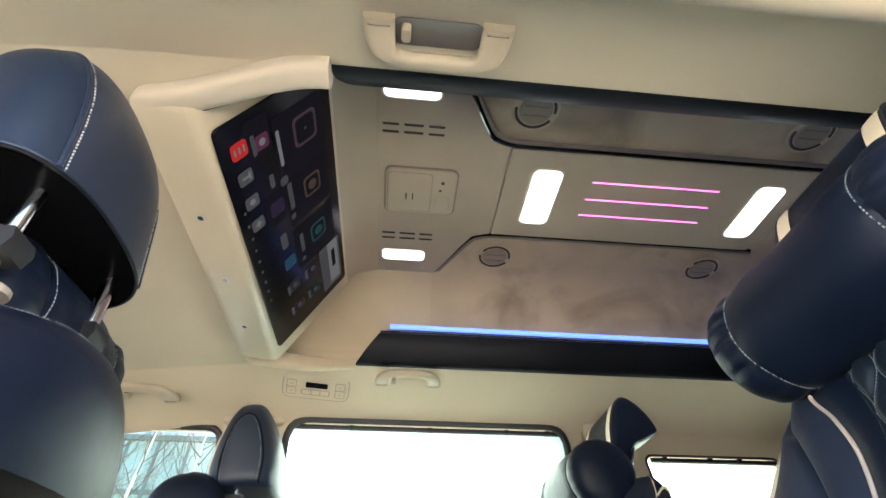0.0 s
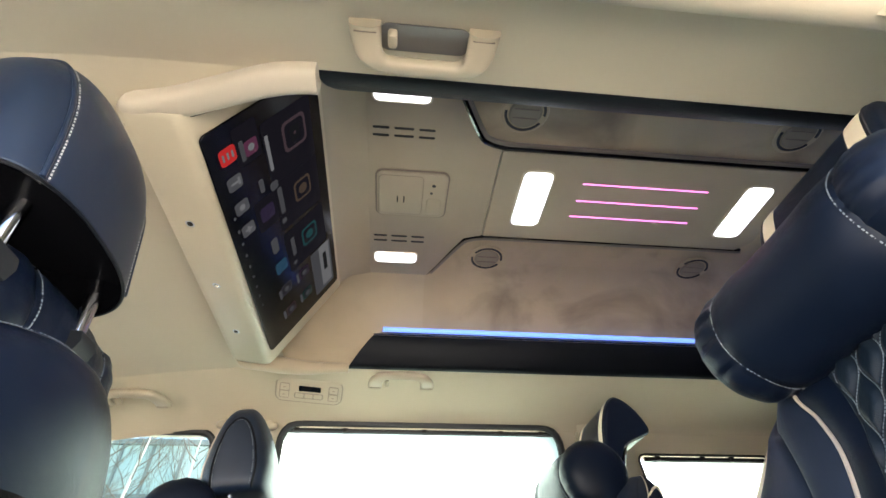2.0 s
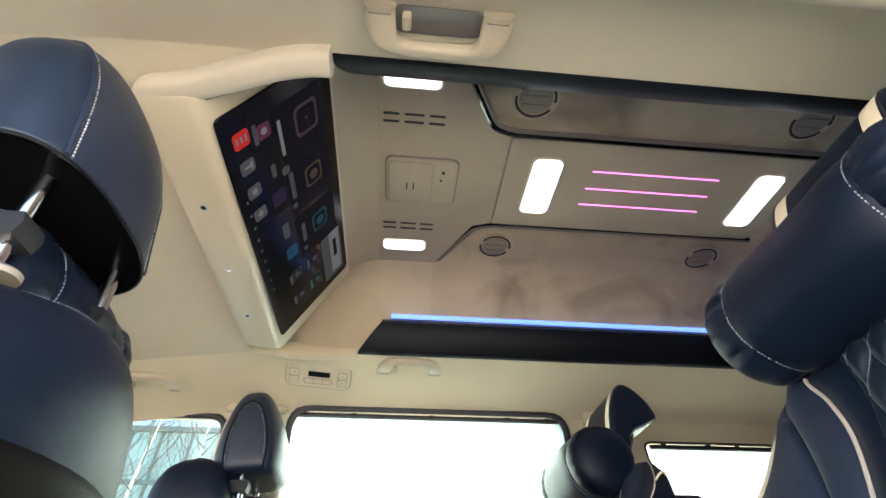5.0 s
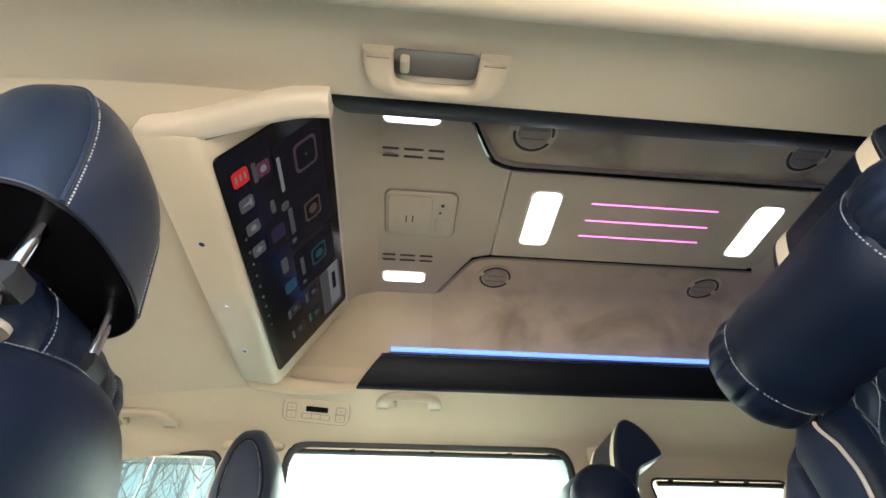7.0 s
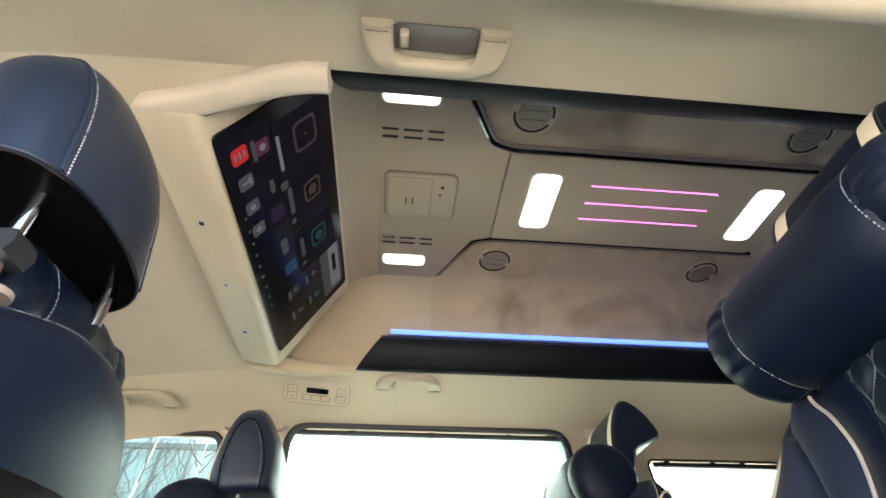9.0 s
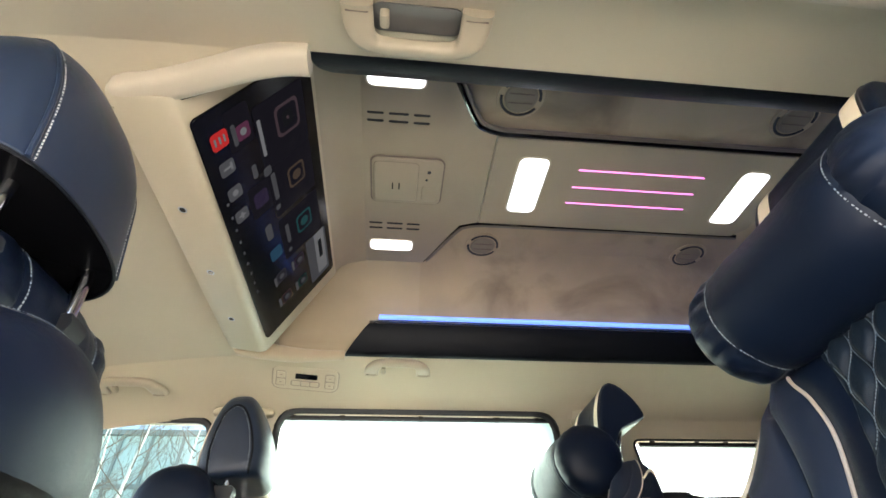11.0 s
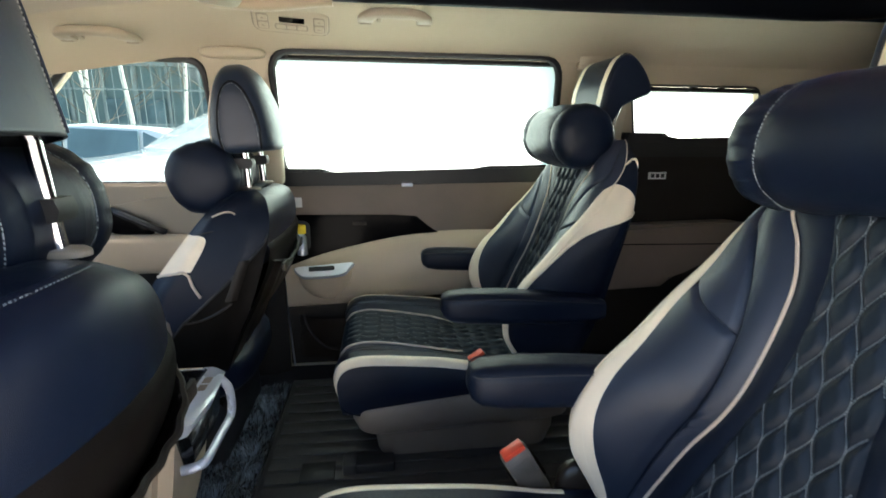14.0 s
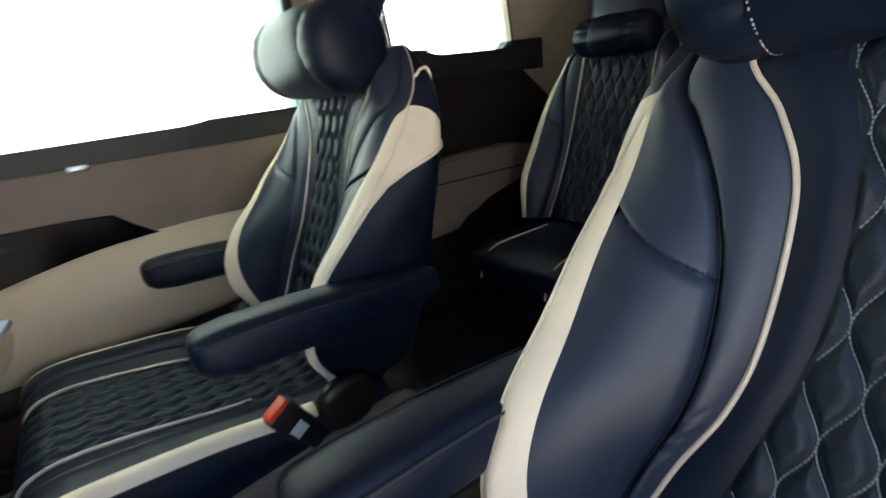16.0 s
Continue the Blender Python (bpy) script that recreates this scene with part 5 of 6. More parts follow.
Y2, Y3 = 1.515, 0.565
seat_far = captain_seat(Y2)
copy_thing(seat_far, pose(0.5, Y3, 0.0))
# the window-side armrest of the far seat is folded a little lower
[ob for ob in seat_far.children if ob.name.startswith("armrest")][-1].location.z -= 0.034
bolster_pillow("neck_pillow", 0.817, Y2 - 0.178, Y2 + 0.178, 0.872, 0.087, "navy leather roll pillow strapped to the headrest", "middle row neck pillows", 0.45)
bolster_pillow("neck_pillow", 0.841, Y3 - 0.170, Y3 + 0.201, 0.877, 0.0850, "navy leather roll pillow strapped to the headrest", "middle row neck pillows", 1.25, (-0.10, -0.09), 0.03, 0.05)

# buckles
def buckle(x, y, z, lean, wrapped):
    b = thing("seat_belt_buckle", (x, y, z - 0.06), "seat belt buckle with red button" + (" in clear wrap" if wrapped else ""), "buckle", "seat belt buckles")
    m = pose(x, y, z, 0, lean, 8)
    part("stalk", moved(box(-0.016, 0.016, -0.008, 0.008, -0.09, -0.02, 0.004), m), BLACK, b)
    part("casing", moved(box(-0.025, 0.025, -0.014, 0.014, -0.085 if wrapped else -0.045, 0.028, 0.006), m), BASE if wrapped else BLACK, b)
    if wrapped:
        film = rounded_block(0, 0, -0.040, 0.0290, 0.0180, 0.054, 5.0, 36, 30)
        for v in film.verts:
            k = noise.noise(v.co * 95) * 0.0032 + noise.noise(v.co * 210 + Vector((3, 1, 2))) * 0.0016
            v.co.x += k * (1 if v.co.x > 0 else -1)
            v.co.y += k * 0.8 * (1 if v.co.y > 0 else -1)
        part("film", moved(film, m), FILM, b, "crumpled clear plastic wrap", smooth=False)
    else:
        part("paper_label", moved(box(-0.016, 0.010, -0.0150, -0.0138, -0.036, -0.012, 0.0003), m), LABELW, b, "white paper label")
    part("red_button", moved(box(-0.021, 0.021, -0.012, 0.012, 0.020, 0.035, 0.003), m), RED, b, "red release button")
    return b


buckle(0.512, 0.838, 0.318, -30, True)
buckle(0.525, 1.230, 0.303, -30, False)

# ---- front seats ----
part("handle_bowl", moved(rounded_block(-0.60, YW - 0.022, 0.572, 0.115, 0.012, 0.038, 2.4, 24, 12), Matrix.Translation((-0.60, YW, 0.572)) @ pose(0, 0, 0, 0, 14) @ Matrix.Translation((0.60, -YW, -0.572))), INLAY, fd, "black handle bowl")
F_REAR = curve_table([(0.10, -0.16), (0.25, -0.125), (0.36, -0.088), (0.47, -0.036), (0.59, 0.002), (0.665, 0.012), (0.715, 0.0), (0.735, -0.035)])
F_WING = curve_table([(0.10, -0.32), (0.25, -0.335), (0.40, -0.312), (0.50, -0.272), (0.59, -0.210), (0.665, -0.155), (0.715, -0.110), (0.735, -0.075)])
F_BOUND = [(0.10, 0.15), (0.25, 0.22), (0.36, 0.32), (0.436, 0.45), (0.495, 0.62), (0.588, 0.87), (0.634, 1.0), (0.735, 1.0)]
F_WIDE = curve_table([(0.10, 0.185), (0.30, 0.215), (0.45, 0.238), (0.55, 0.236), (0.61, 0.222), (0.68, 0.195), (0.715, 0.165), (0.735, 0.12)])


def full_headrest(s, cx, cy, cz, HD, HW, HH, lean, taper, N):
    """A full headrest with a hollow dark underside and a stitched oval panel on each cheek."""
    turn = Matrix.Translation((cx, cy, cz)) @ pose(0, 0, 0, 0, lean)

    def skin(zz, th, k=1.0):
        top = (1 - max(0.0, zz) ** 2.6) ** (1 / 2.2)
        c, n = math.cos(th), math.sin(th)
        x = HD * (1 - taper * max(0.0, zz)) * top * k * math.copysign(abs(c) ** (2 / N), c)
        return turn @ Vector((x, HW * top * k * math.copysign(abs(n) ** (2 / N), n), HH * zz))
    around = [2 * math.pi * i / 72 for i in range(72)]
    levels = [-0.985, -0.96, -0.90] + [-0.8 + 0.1 * i for i in range(15)] + [0.69, 0.77, 0.84, 0.90, 0.945, 0.975, 0.993]
    h = part("headrest", loft([[skin(-1.0, a, 0.985) for a in around]] + [[skin(z, a) for a in around] for z in levels]), HEADHIDE, s, "navy leather headrest", angle=70)
    hollow = [[skin(z, a, k) for a in around] for z, k in ((-1.004, 0.985), (-1.012, 0.965), (-1.0, 0.945), (-0.93, 0.92), (-0.84, 0.86), (-0.78, 0.60), (-0.77, 0.05))]
    part("underside", loft(hollow), INLAY, h, "hollow black underside", angle=70)
    part("underside_rim", tube([skin(-1.0, a, 0.985) for a in around], 0.0022, 6, True), RAIL, h)
    for sg in (-1, 1):
        def oval(t, wide=1.0, out=1.004):
            """Round the cheek, from its front foot over the top to its rear foot."""
            zz = -0.98 + 1.70 * wide ** 0.5 * math.sin(math.pi * t) ** 0.62
            dth = radians(48) * math.copysign(abs(math.cos(math.pi * t)) ** 0.75, math.cos(math.pi * t)) * wide
            return skin(min(0.96, zz), sg * (math.pi / 2 + dth), out)
        line = [oval(i / 60) for i in range(61)]
        part("cheek_seam", tube(line, 0.0030, 8), HEADHIDE, h, "corded seam")
        part("seam_shade", tube([oval(i / 60, 1.03, 1.001) for i in range(61)], 0.0014, 6), INK, h)
        part("cheek_stitching", row_of_stitches([oval(i / 60, 1.075, 1.003) for i in range(61)], lambda p: (p.x - cx, (p.y - cy) * 2, p.z - cz), 0.0052, 0.0010), PALETHREAD, h, "white stitched seam")
        part("front_piping", tube([skin(z, sg * radians(122), 1.0) for z in np.linspace(-0.95, 0.75, 24)], 0.0032, 6), PIPE, h, "tan piping")
    return h


def front_seat(yc, dx=0.0, hx=0.0, hz=0.0, lean=-5, px=0.0, bow=0.012, zup=0.0, full=None):
    """dx slides the seat, hx and hz move its headrest; bow and zup fill out its back; full sets a full headrest."""
    s = thing("front_seat", (-0.25, yc, 0.0), "navy leather front seat with cream side patch", "car seat", "front seats")
    z0, z1 = 0.10, 0.735

    def flank(u, v, sg, out=0.0):
        z = z0 + (z1 - z0) * u
        a, b, w = lerp_table(F_WING, z), lerp_table(F_REAR, z), lerp_table(F_WIDE, z)
        y = w - 0.030 * (1 - sstep(v / 0.22)) - 0.022 * sstep((v - 0.72) / 0.28) + out
        return (a + (b - a) * v, yc + sg * y, z)

    def bound(u):
        return lerp_table(F_BOUND, z0 + (z1 - z0) * u)
    for sg in (-1, 1):
        part("side_bolster", sheet(lambda u, v: flank(u, v * bound(u), sg), 60, 14), NAVY, s, "navy side bolster")
        part("side_shell", sheet(lambda u, v: flank(u, bound(u) + (1 - bound(u)) * v, sg), 60, 10), SHELL, s, "dark brown shell side")
        part("shell_edge", tube([flank(0.05 + 0.80 * i / 40, bound(0.05 + 0.80 * i / 40), sg, 0.001) for i in range(41)], 0.003, 6), BLACK, s)
        part("cream_patch", sheet(lambda u, v: flank((0.547 + 0.016 * v + (0.093 - 0.012 * v - 0.012 * v ** 6) * u - z0) / (z1 - z0), v * (0.325 - 0.03 * u ** 5), sg, 0.0018), 14, 12), CREAM, s, "cream leather patch")
        part("patch_piping", tube([flank((lerp_table([(0, 0.546), (0.24, 0.564), (0.33, 0.553), (0.41, 0.530), (0.53, 0.502)], t) - z0) / (z1 - z0), t, sg, 0.003) for t in np.linspace(0, 0.53, 22)], 0.0035, 6), PIPE, s, "cream piping")
        part("patch_piping", tube([flank(0.85 + 0.02 * t, 0.06 + 0.26 * t, sg, 0.002) for t in np.linspace(0, 1, 10)], 0.0015, 6), BLACK, s)
        part("shoulder_piping", tube([flank(0.905 + 0.03 * math.sin(3.1 * (0.15 + 0.6 * t)), 0.18 + 0.33 * t, sg, 0.002) for t in np.linspace(0, 1, 12)], 0.0024, 6), PIPE, s, "cream piping")
        part("recline_cap", box(-0.252, -0.215, yc + sg * 0.220 - 0.02, yc + sg * 0.220 + 0.016, 0.40, 0.45, 0.01), TAUPE, s)

    def rear(u, v, off=0.0):
        z = z0 + (z1 - z0) * u
        b, w = lerp_table(F_REAR, z), lerp_table(F_WIDE, z) - 0.022
        g = math.sin(math.pi * min(1.0, max(0.0, v)))
        return (b + off + bow * g ** 0.8 * sstep((u - 0.25) / 0.5), yc - w + 2 * w * v, z + zup * g * max(0.0, (u - 0.6) / 0.4) ** 2)
    part("rear_shell", sheet(lambda u, v: rear(u, v, (0.003 + 0.011 * sstep((u - 0.55) / 0.2)) * math.sqrt(max(0.0, 1 - ((u / 0.815) ** 14)))), 60, 14, 0.0, 0.815), SHELL, s, "dark brown rear shell")
    part("rear_top", sheet(rear, 24, 18, 0.74, 1.0), NAVY, s, "navy leather back of the shoulder")
    part("front_face", sheet(lambda u, v: (lerp_table(F_WING, z0 + (z1 - z0) * u) + 0.03 * math.sin(math.pi * v), yc + (2 * v - 1) * (lerp_table(F_WIDE, z0 + (z1 - z0) * u) - 0.03), z0 + (z1 - z0) * u), 30, 10), NAVY, s)
    part("shoulder_top", sheet(lambda u, v: (lerp_table(F_WING, z1) + (lerp_table(F_REAR, z1) + (bow if zup else 0.0) * math.sin(math.pi * v) ** 0.8 - lerp_table(F_WING, z1)) * u, yc + (2 * v - 1) * 0.108, z1 + 0.003 * math.sin(math.pi * u) + zup * math.sin(math.pi * v) * sstep(u * 2)), 10, 8), NAVY, s)
    # map pocket: a gathered flap with a soft hem that hangs open, and a leather flap over the shell's edge
    def pocket(u, v):
        sag = 0.05 * math.sin(math.pi * v) * u
        fold = 0.0020 * math.sin(v * 46 + 3 * u) * (0.35 + 0.65 * u) + 0.0015 * math.sin(v * 19 + 1)
        e = sstep(min(v, 1 - v) / 0.16)
        return Vector(rear(0.20 + 0.54 * u - sag, 0.085 + 0.83 * v)) + Vector((0.004 + 0.010 * sstep((u - 0.5) / 0.3) * (0.4 + 0.6 * e) + (0.003 + 0.014 * u ** 3 * (0.45 + 0.55 * math.sin(math.pi * v)) + fold) * e, 0, 0))
    part("map_pocket", sheet(pocket, 16, 90), POCKET, s, "dark brown gathered map pocket")
    part("pocket_hem", tube([pocket(1.0, v) for v in np.linspace(0, 1, 40)], 0.005, 6), BROWN, s)
    for v in (0.12, 0.88):
        part("pocket_tab", moved(box(-0.004, 0.004, -0.022, 0.022, -0.012, 0.012, 0.003), Matrix.Translation(pocket(1.0, v) + Vector((0.006, 0, -0.012)))), BROWN, s)
    for sg in (-1, 1):
        part("shell_flap", sheet(lambda u, v: flank((0.49 + 0.095 * u - z0) / (z1 - z0), 0.86 - 0.10 * v, sg, 0.004 + 0.004 * math.sin(math.pi * v)), 8, 6), BROWN, s)
        part("flap_edge", tube([flank((0.437 + 0.045 * t * t - z0) / (z1 - z0), 0.46 + 0.36 * t, sg, 0.002) for t in np.linspace(0, 1, 14)], 0.003, 6), POCKET, s)
    # cushion
    part("cushion", moved(rounded_block(-0.40, yc, 0.26, 0.33, 0.25, 0.075, 3.6), Matrix.Identity(4)), NAVY, s)
    part("base", box(-0.62, -0.14, yc - 0.20, yc + 0.20, 0.0, 0.20, 0.03, 3), BLACK, s)
    # headrest: an upright egg in side view, with a stitched oval on each cheek
    HX, HZ, HD, HW, HH, N = -0.068, 0.936, 0.077, 0.118, 0.108, 3.4
    tilt = Matrix.Translation((HX + hx, yc, HZ + hz)) @ pose(0, 0, 0, 0, lean) @ Matrix.Translation((-HX, -yc, -HZ))

    def slim(zz):
        return 0.95 - 0.42 * zz if zz > 0 else min(1.06, 0.95 - 0.26 * zz)

    def square(zz):
        """Fuller sections towards the flat underside."""
        if zz > -0.05:
            return 1.0
        a = min(0.985, -zz)
        return (1 - a ** 9) ** (1 / 9) / (1 - a ** N) ** (1 / N)

    def egg(p):
        return Vector((p.x * slim(p.z) * square(p.z), p.y * (1 - 0.06 * max(0.0, p.z) ** 2) * square(p.z), p.z))
    def cheek(x, z, sg, out):
        zz = z / HH
        xx = x / HD / slim(zz) / square(zz)
        yy = max(0.0, 1 - abs(xx) ** N - abs(zz) ** N) ** (1 / N) * (1 - 0.06 * max(0.0, zz) ** 2) * square(zz)
        return Vector((HX + x, yc + sg * (HW * yy + out), HZ + z))
    if full:
        h = full_headrest(s, *full)
    else:
        h = part("headrest", moved(rounded_block(HX, yc, HZ, HD, HW, HH, N, 44, 30, egg), tilt), HEADHIDE, s, "navy leather headrest")
    oval = [(p.x, p.y) for p in smooth_line([(-0.040, -0.100, 0), (-0.043, -0.06, 0), (-0.041, -0.01, 0), (-0.033, 0.032, 0), (-0.018, 0.053, 0), (0.002, 0.061, 0), (0.023, 0.054, 0), (0.038, 0.032, 0), (0.046, -0.01, 0), (0.048, -0.06, 0), (0.044, -0.100, 0)], 8)]
    for sg in (() if full else (-1, 1)):
        part("cheek_seam", moved(tube([cheek(x * slim(z / HH), z, sg, 0.0010) for x, z in oval], 0.0028, 8), tilt), RAIL, h, "dark piped seam")
        part("cheek_stitching", moved(row_of_stitches([cheek((x - 0.001) * 0.90 * slim(z / HH), z * (0.93 if z > 0 else 1.0), sg, 0.0008) for x, z in oval], lambda p: (0, sg, 0), 0.0052, 0.0010), tilt), THREAD, h)
        rim = [cheek(-0.070 * slim(z / HH) , z, sg, 0.0) + Vector((0, 0, 0)) for z in np.linspace(-0.090, 0.075, 24)]
        part("front_piping", moved(tube(rim, 0.0036, 6), tilt), PIPE, h, "tan piping")
    for sg in (-1, 1):
        part("post", tube([(-0.052 + px, yc + sg * 0.078, 0.715), (-0.062 + px + hx * 0.5, yc + sg * 0.078, 0.875 + hz)], 0.0085, 12), CHROME, h, "chrome headrest post")
        part("post_collar", loft([[(-0.050 + px + r * 1.4 * math.cos(a), yc + sg * 0.078 + r * math.sin(a), z) for a in np.linspace(0, 2 * math.pi, 21)[:-1]] for z, r in ((0.732 + zup * 0.9, 0.018), (0.7375 + zup * 0.9, 0.018), (0.7405 + zup * 0.9, 0.015))]), GREIGE, h, "pale plastic collar")
    part("seat_top_stitching", row_of_stitches([Vector(rear(0.995, 0.06 + 0.88 * t)) + Vector((0.0012, 0, 0.0012)) for t in np.linspace(0, 1, 20)], lambda p: (0.8, 0, 0.6), 0.004, 0.0006), THREAD, s)
    s.location.x += dx
    return s


YF, YD = 1.485, 0.595
front_seat(YF, 0.0, 0.004, -0.004)
front_seat(YD, -0.030, -0.006, 0.044, -14, 0.028, 0.058, 0.020, (-0.087, 0.584, 0.982, 0.0771, 0.132, 0.121, -10.5, 0.064, 2.54))
for yc, px, off, fx in ((YF, 0.0, -0.006, 0.012), (YD, -0.005, 0.082, 0.025)):
    np_ = bolster_pillow("neck_pillow", -0.165 + px + fx, yc + off - 0.145, yc + off + 0.145, 0.768 + off * 0.22, 0.089 + off * 0.01, "navy leather roll pillow hung before a front headrest", "front neck pillows", 0.6, (0.0, 0.0), 0.07)
    for sg in (-1, 1):
        band = [(-0.135, 0.80), (-0.08, 0.812), (-0.040, 0.812), (-0.036, 0.800), (-0.040, 0.788), (-0.08, 0.785), (-0.13, 0.772)]
        bm = loft([[(x + px, yc + sg * 0.078 + dy, z) for x, z in band] for dy in (-0.016, 0.016)])
        part("strap", bm, BLACK, np_, "black elastic strap")

# ---- centre console, rear end ----
con = thing("centre_console", (-0.30, C, 0.0), "tan centre console with silver top and chrome handle", "console")
cb = loft([[(x, C + sg * w, z) for x, sg, w, z in ring] for ring in (
    [(-0.85, -1, 0.11, 0.0), (-0.165, -1, 0.115, 0.0), (-0.165, 1, 0.115, 0.0), (-0.85, 1, 0.11, 0.0)],
    [(-0.85, -1, 0.115, 0.20), (-0.106, -1, 0.120, 0.20), (-0.106, 1, 0.120, 0.20), (-0.85, 1, 0.115, 0.20)],
    [(-0.85, -1, 0.112, 0.355), (-0.085, -1, 0.112, 0.355), (-0.085, 1, 0.112, 0.355), (-0.85, 1, 0.112, 0.355)])])
bmesh.ops.bevel(cb, geom=cb.edges[:], offset=0.026, segments=4, affect="EDGES")
part("body", cb, TAN, con, "tan leather console body")
part("top_frame", loft([[(x, C + sg * w, z) for x, sg, w in ((-0.32, -1, 0.112), (xr, -1, 0.112), (xr + 0.022, -1, 0.095), (xr + 0.030, 0, 0.0), (xr + 0.022, 1, 0.095), (xr, 1, 0.112), (-0.32, 1, 0.112))] for xr, z in ((-0.084, 0.352), (-0.078, 0.366), (-0.074, 0.376), (-0.080, 0.381))]), SILVER, con, "silver top frame")
part("tray", box(-0.30, -0.093, C - 0.100, C + 0.100, 0.370, 0.3835, 0.004), GLOSSY, con, "glossy black tray")
part("tray_rim", tube([(-0.30, C + 0.104, 0.383), (-0.100, C + 0.104, 0.383), (-0.090, C + 0.095, 0.383), (-0.090, C - 0.09, 0.383)], 0.0025, 6), CHROME, con)
for k in (0, 1):
    part("label", box(-0.082, -0.066, C + 0.012 + 0.03 * k, C + 0.034 + 0.03 * k, 0.3805, 0.3822), TAUPE, con)
part("rear_recess", loft([[(x, C - 0.066 + 0.5 * (0.3 - z), z), (x + 0.012, C - 0.060 + 0.5 * (0.3 - z), z), (x + 0.012, C + 0.09, z), (x, C + 0.104, z), (-0.16, C + 0.104, z), (-0.16, C - 0.066 + 0.5 * (0.3 - z), z)] for x, z in ((-0.096, 0.252), (-0.084, 0.285), (-0.076, 0.353))]), GLOSSY, con, "glossy black rear panel")
hl_pts = smooth_line([(-0.062, C + 0.080, 0.370), (-0.047, C + 0.087, 0.345), (-0.044, C + 0.089, 0.305), (-0.046, C + 0.078, 0.279), (-0.050, C + 0.03, 0.272), (-0.053, C - 0.035, 0.268), (-0.058, C - 0.052, 0.265), (-0.072, C - 0.060, 0.262), (-0.095, C - 0.062, 0.258)], 6)
part("handle", tube(hl_pts, 0.0092, 12, flat=0.7), SILVER, con, "chrome loop handle")
for k, (y, z) in enumerate(((0.03, 0.30), (-0.05, 0.29), (-0.06, 0.33))):
    part("socket", plate(0.022, 0.016, 0.003, 0.003, face_pose((-0.068, C + y, z), (0, 1, 0), (0.1, 0, 1)), 0.0008), BLACK, con)

con.location += Vector((-0.008, -0.018, 0.0))

# ---- floor coverings ----
mat_ob = thing("floor_mat", (0.45, 1.0, 0.0), "black ribbed rubber floor mat", "floor mat")
part("backing", box(-0.045, 0.95, 0.30, 1.735, 0.001, 0.012, 0.003), RUBBER, mat_ob)
for i in range(26):
    y = 0.345 + 0.0535 * i
    part("rib", box(-0.03, 0.94, y, y + 0.040, 0.010, 0.016, 0.002), RUBBER, mat_ob)
rc = thing("seat_rail_cover", (0.24, 1.25, 0.012), "grey plastic seat rail cover on the floor", "rail cover")
part("cover", box(0.175, 0.30, 1.215, 1.262, 0.012, 0.042, 0.006), BLACK, rc)
part("cap", box(0.165, 0.20, 1.212, 1.265, 0.012, 0.046, 0.006), RUBBER, rc)
rp2 = thing("floor_plate", (0.10, 1.24, 0.012), "flat dark plastic plate in the floor mat", "floor plate")
part("plate", box(0.055, 0.145, 1.20, 1.27, 0.012, 0.0205, 0.004), BLACK, rp2)


def shag_rug():
    rug = thing("shag_rug", (-0.25, 1.3, 0.0), "black shaggy rug behind the front seats", "rug")
    part("backing", box(-0.44, -0.055, 0.86, 1.70, 0.001, 0.010, 0.003), CARPET, rug)
    rng = random.Random(5)
    verts, faces = [], []
    for i in range(9000):
        x, y = rng.uniform(-0.44, -0.052), rng.uniform(0.86, 1.70)
        cl = noise.noise(Vector((x * 14, y * 14, 0)))
        a = cl * 5 + rng.uniform(-0.7, 0.7)
        h, l = rng.uniform(0.010, 0.024), rng.uniform(0.006, 0.020)
        w = 0.0013
        d = Vector((math.cos(a), math.sin(a), 0))
        s = Vector((-d.y, d.x, 0)) * w
        p = Vector((x, y, 0.009))
        b = len(verts)
        verts += [p - s, p + s, p + d * l * 0.4 + Vector((0, 0, h * 0.7)) + s * 0.8, p + d * l * 0.4 + Vector((0, 0, h * 0.7)) - s * 0.8, p + d * l + Vector((0, 0, h))]
        faces += [(b, b + 1, b + 2, b + 3), (b + 3, b + 2, b + 4)]
    me = bpy.data.meshes.new("scrap")
    me.from_pydata([tuple(v) for v in verts], [], faces)
    bm = bmesh.new()
    bm.from_mesh(me)
    bpy.data.meshes.remove(me)
    part("shag", bm, SHAG, rug, "long black pile", smooth=False)["kind"] = "stuff"


shag_rug()

# ---- rear row seat ----
SH = 0.86


def shift(tab):
    return [(a, b + SH) for a, b in tab]


REARBACK = Back(0.33, 0.86,
                front=shift([(0.33, 0.70), (0.50, 0.752), (0.65, 0.80), (0.78, 0.838), (0.87, 0.862)]),
                rear=shift([(0.33, 0.80), (0.50, 0.85), (0.65, 0.89), (0.78, 0.91), (0.87, 0.915)]),
                wing=shift([(0.33, 0.65), (0.45, 0.66), (0.56, 0.72), (0.67, 0.78), (0.78, 0.84), (0.87, 0.89)]),
                width=[(0.33, 0.225), (0.50, 0.235), (0.68, 0.225), (0.80, 0.19), (0.87, 0.15)],
                pipe=[(0.33, 0.15), (0.50, 0.125), (0.70, 0.12), (0.87, 0.12)],
                quilt=[(0.33, 0.13), (0.50, 0.11), (0.70, 0.105), (0.87, 0.10)],
                band=[(0.33, 0.02), (0.55, 0.03), (0.75, 0.02), (0.87, 0.006)])
r3 = thing("rear_seat", (1.45, 1.40, 0.0), "navy quilted rear row seat with cream piping", "car seat")
build_back(r3, REARBACK, 1.40, 60)
part("cushion", rounded_block(1.46, 1.40, 0.265, 0.25, 0.24, 0.055, 4.0), NAVY, r3)
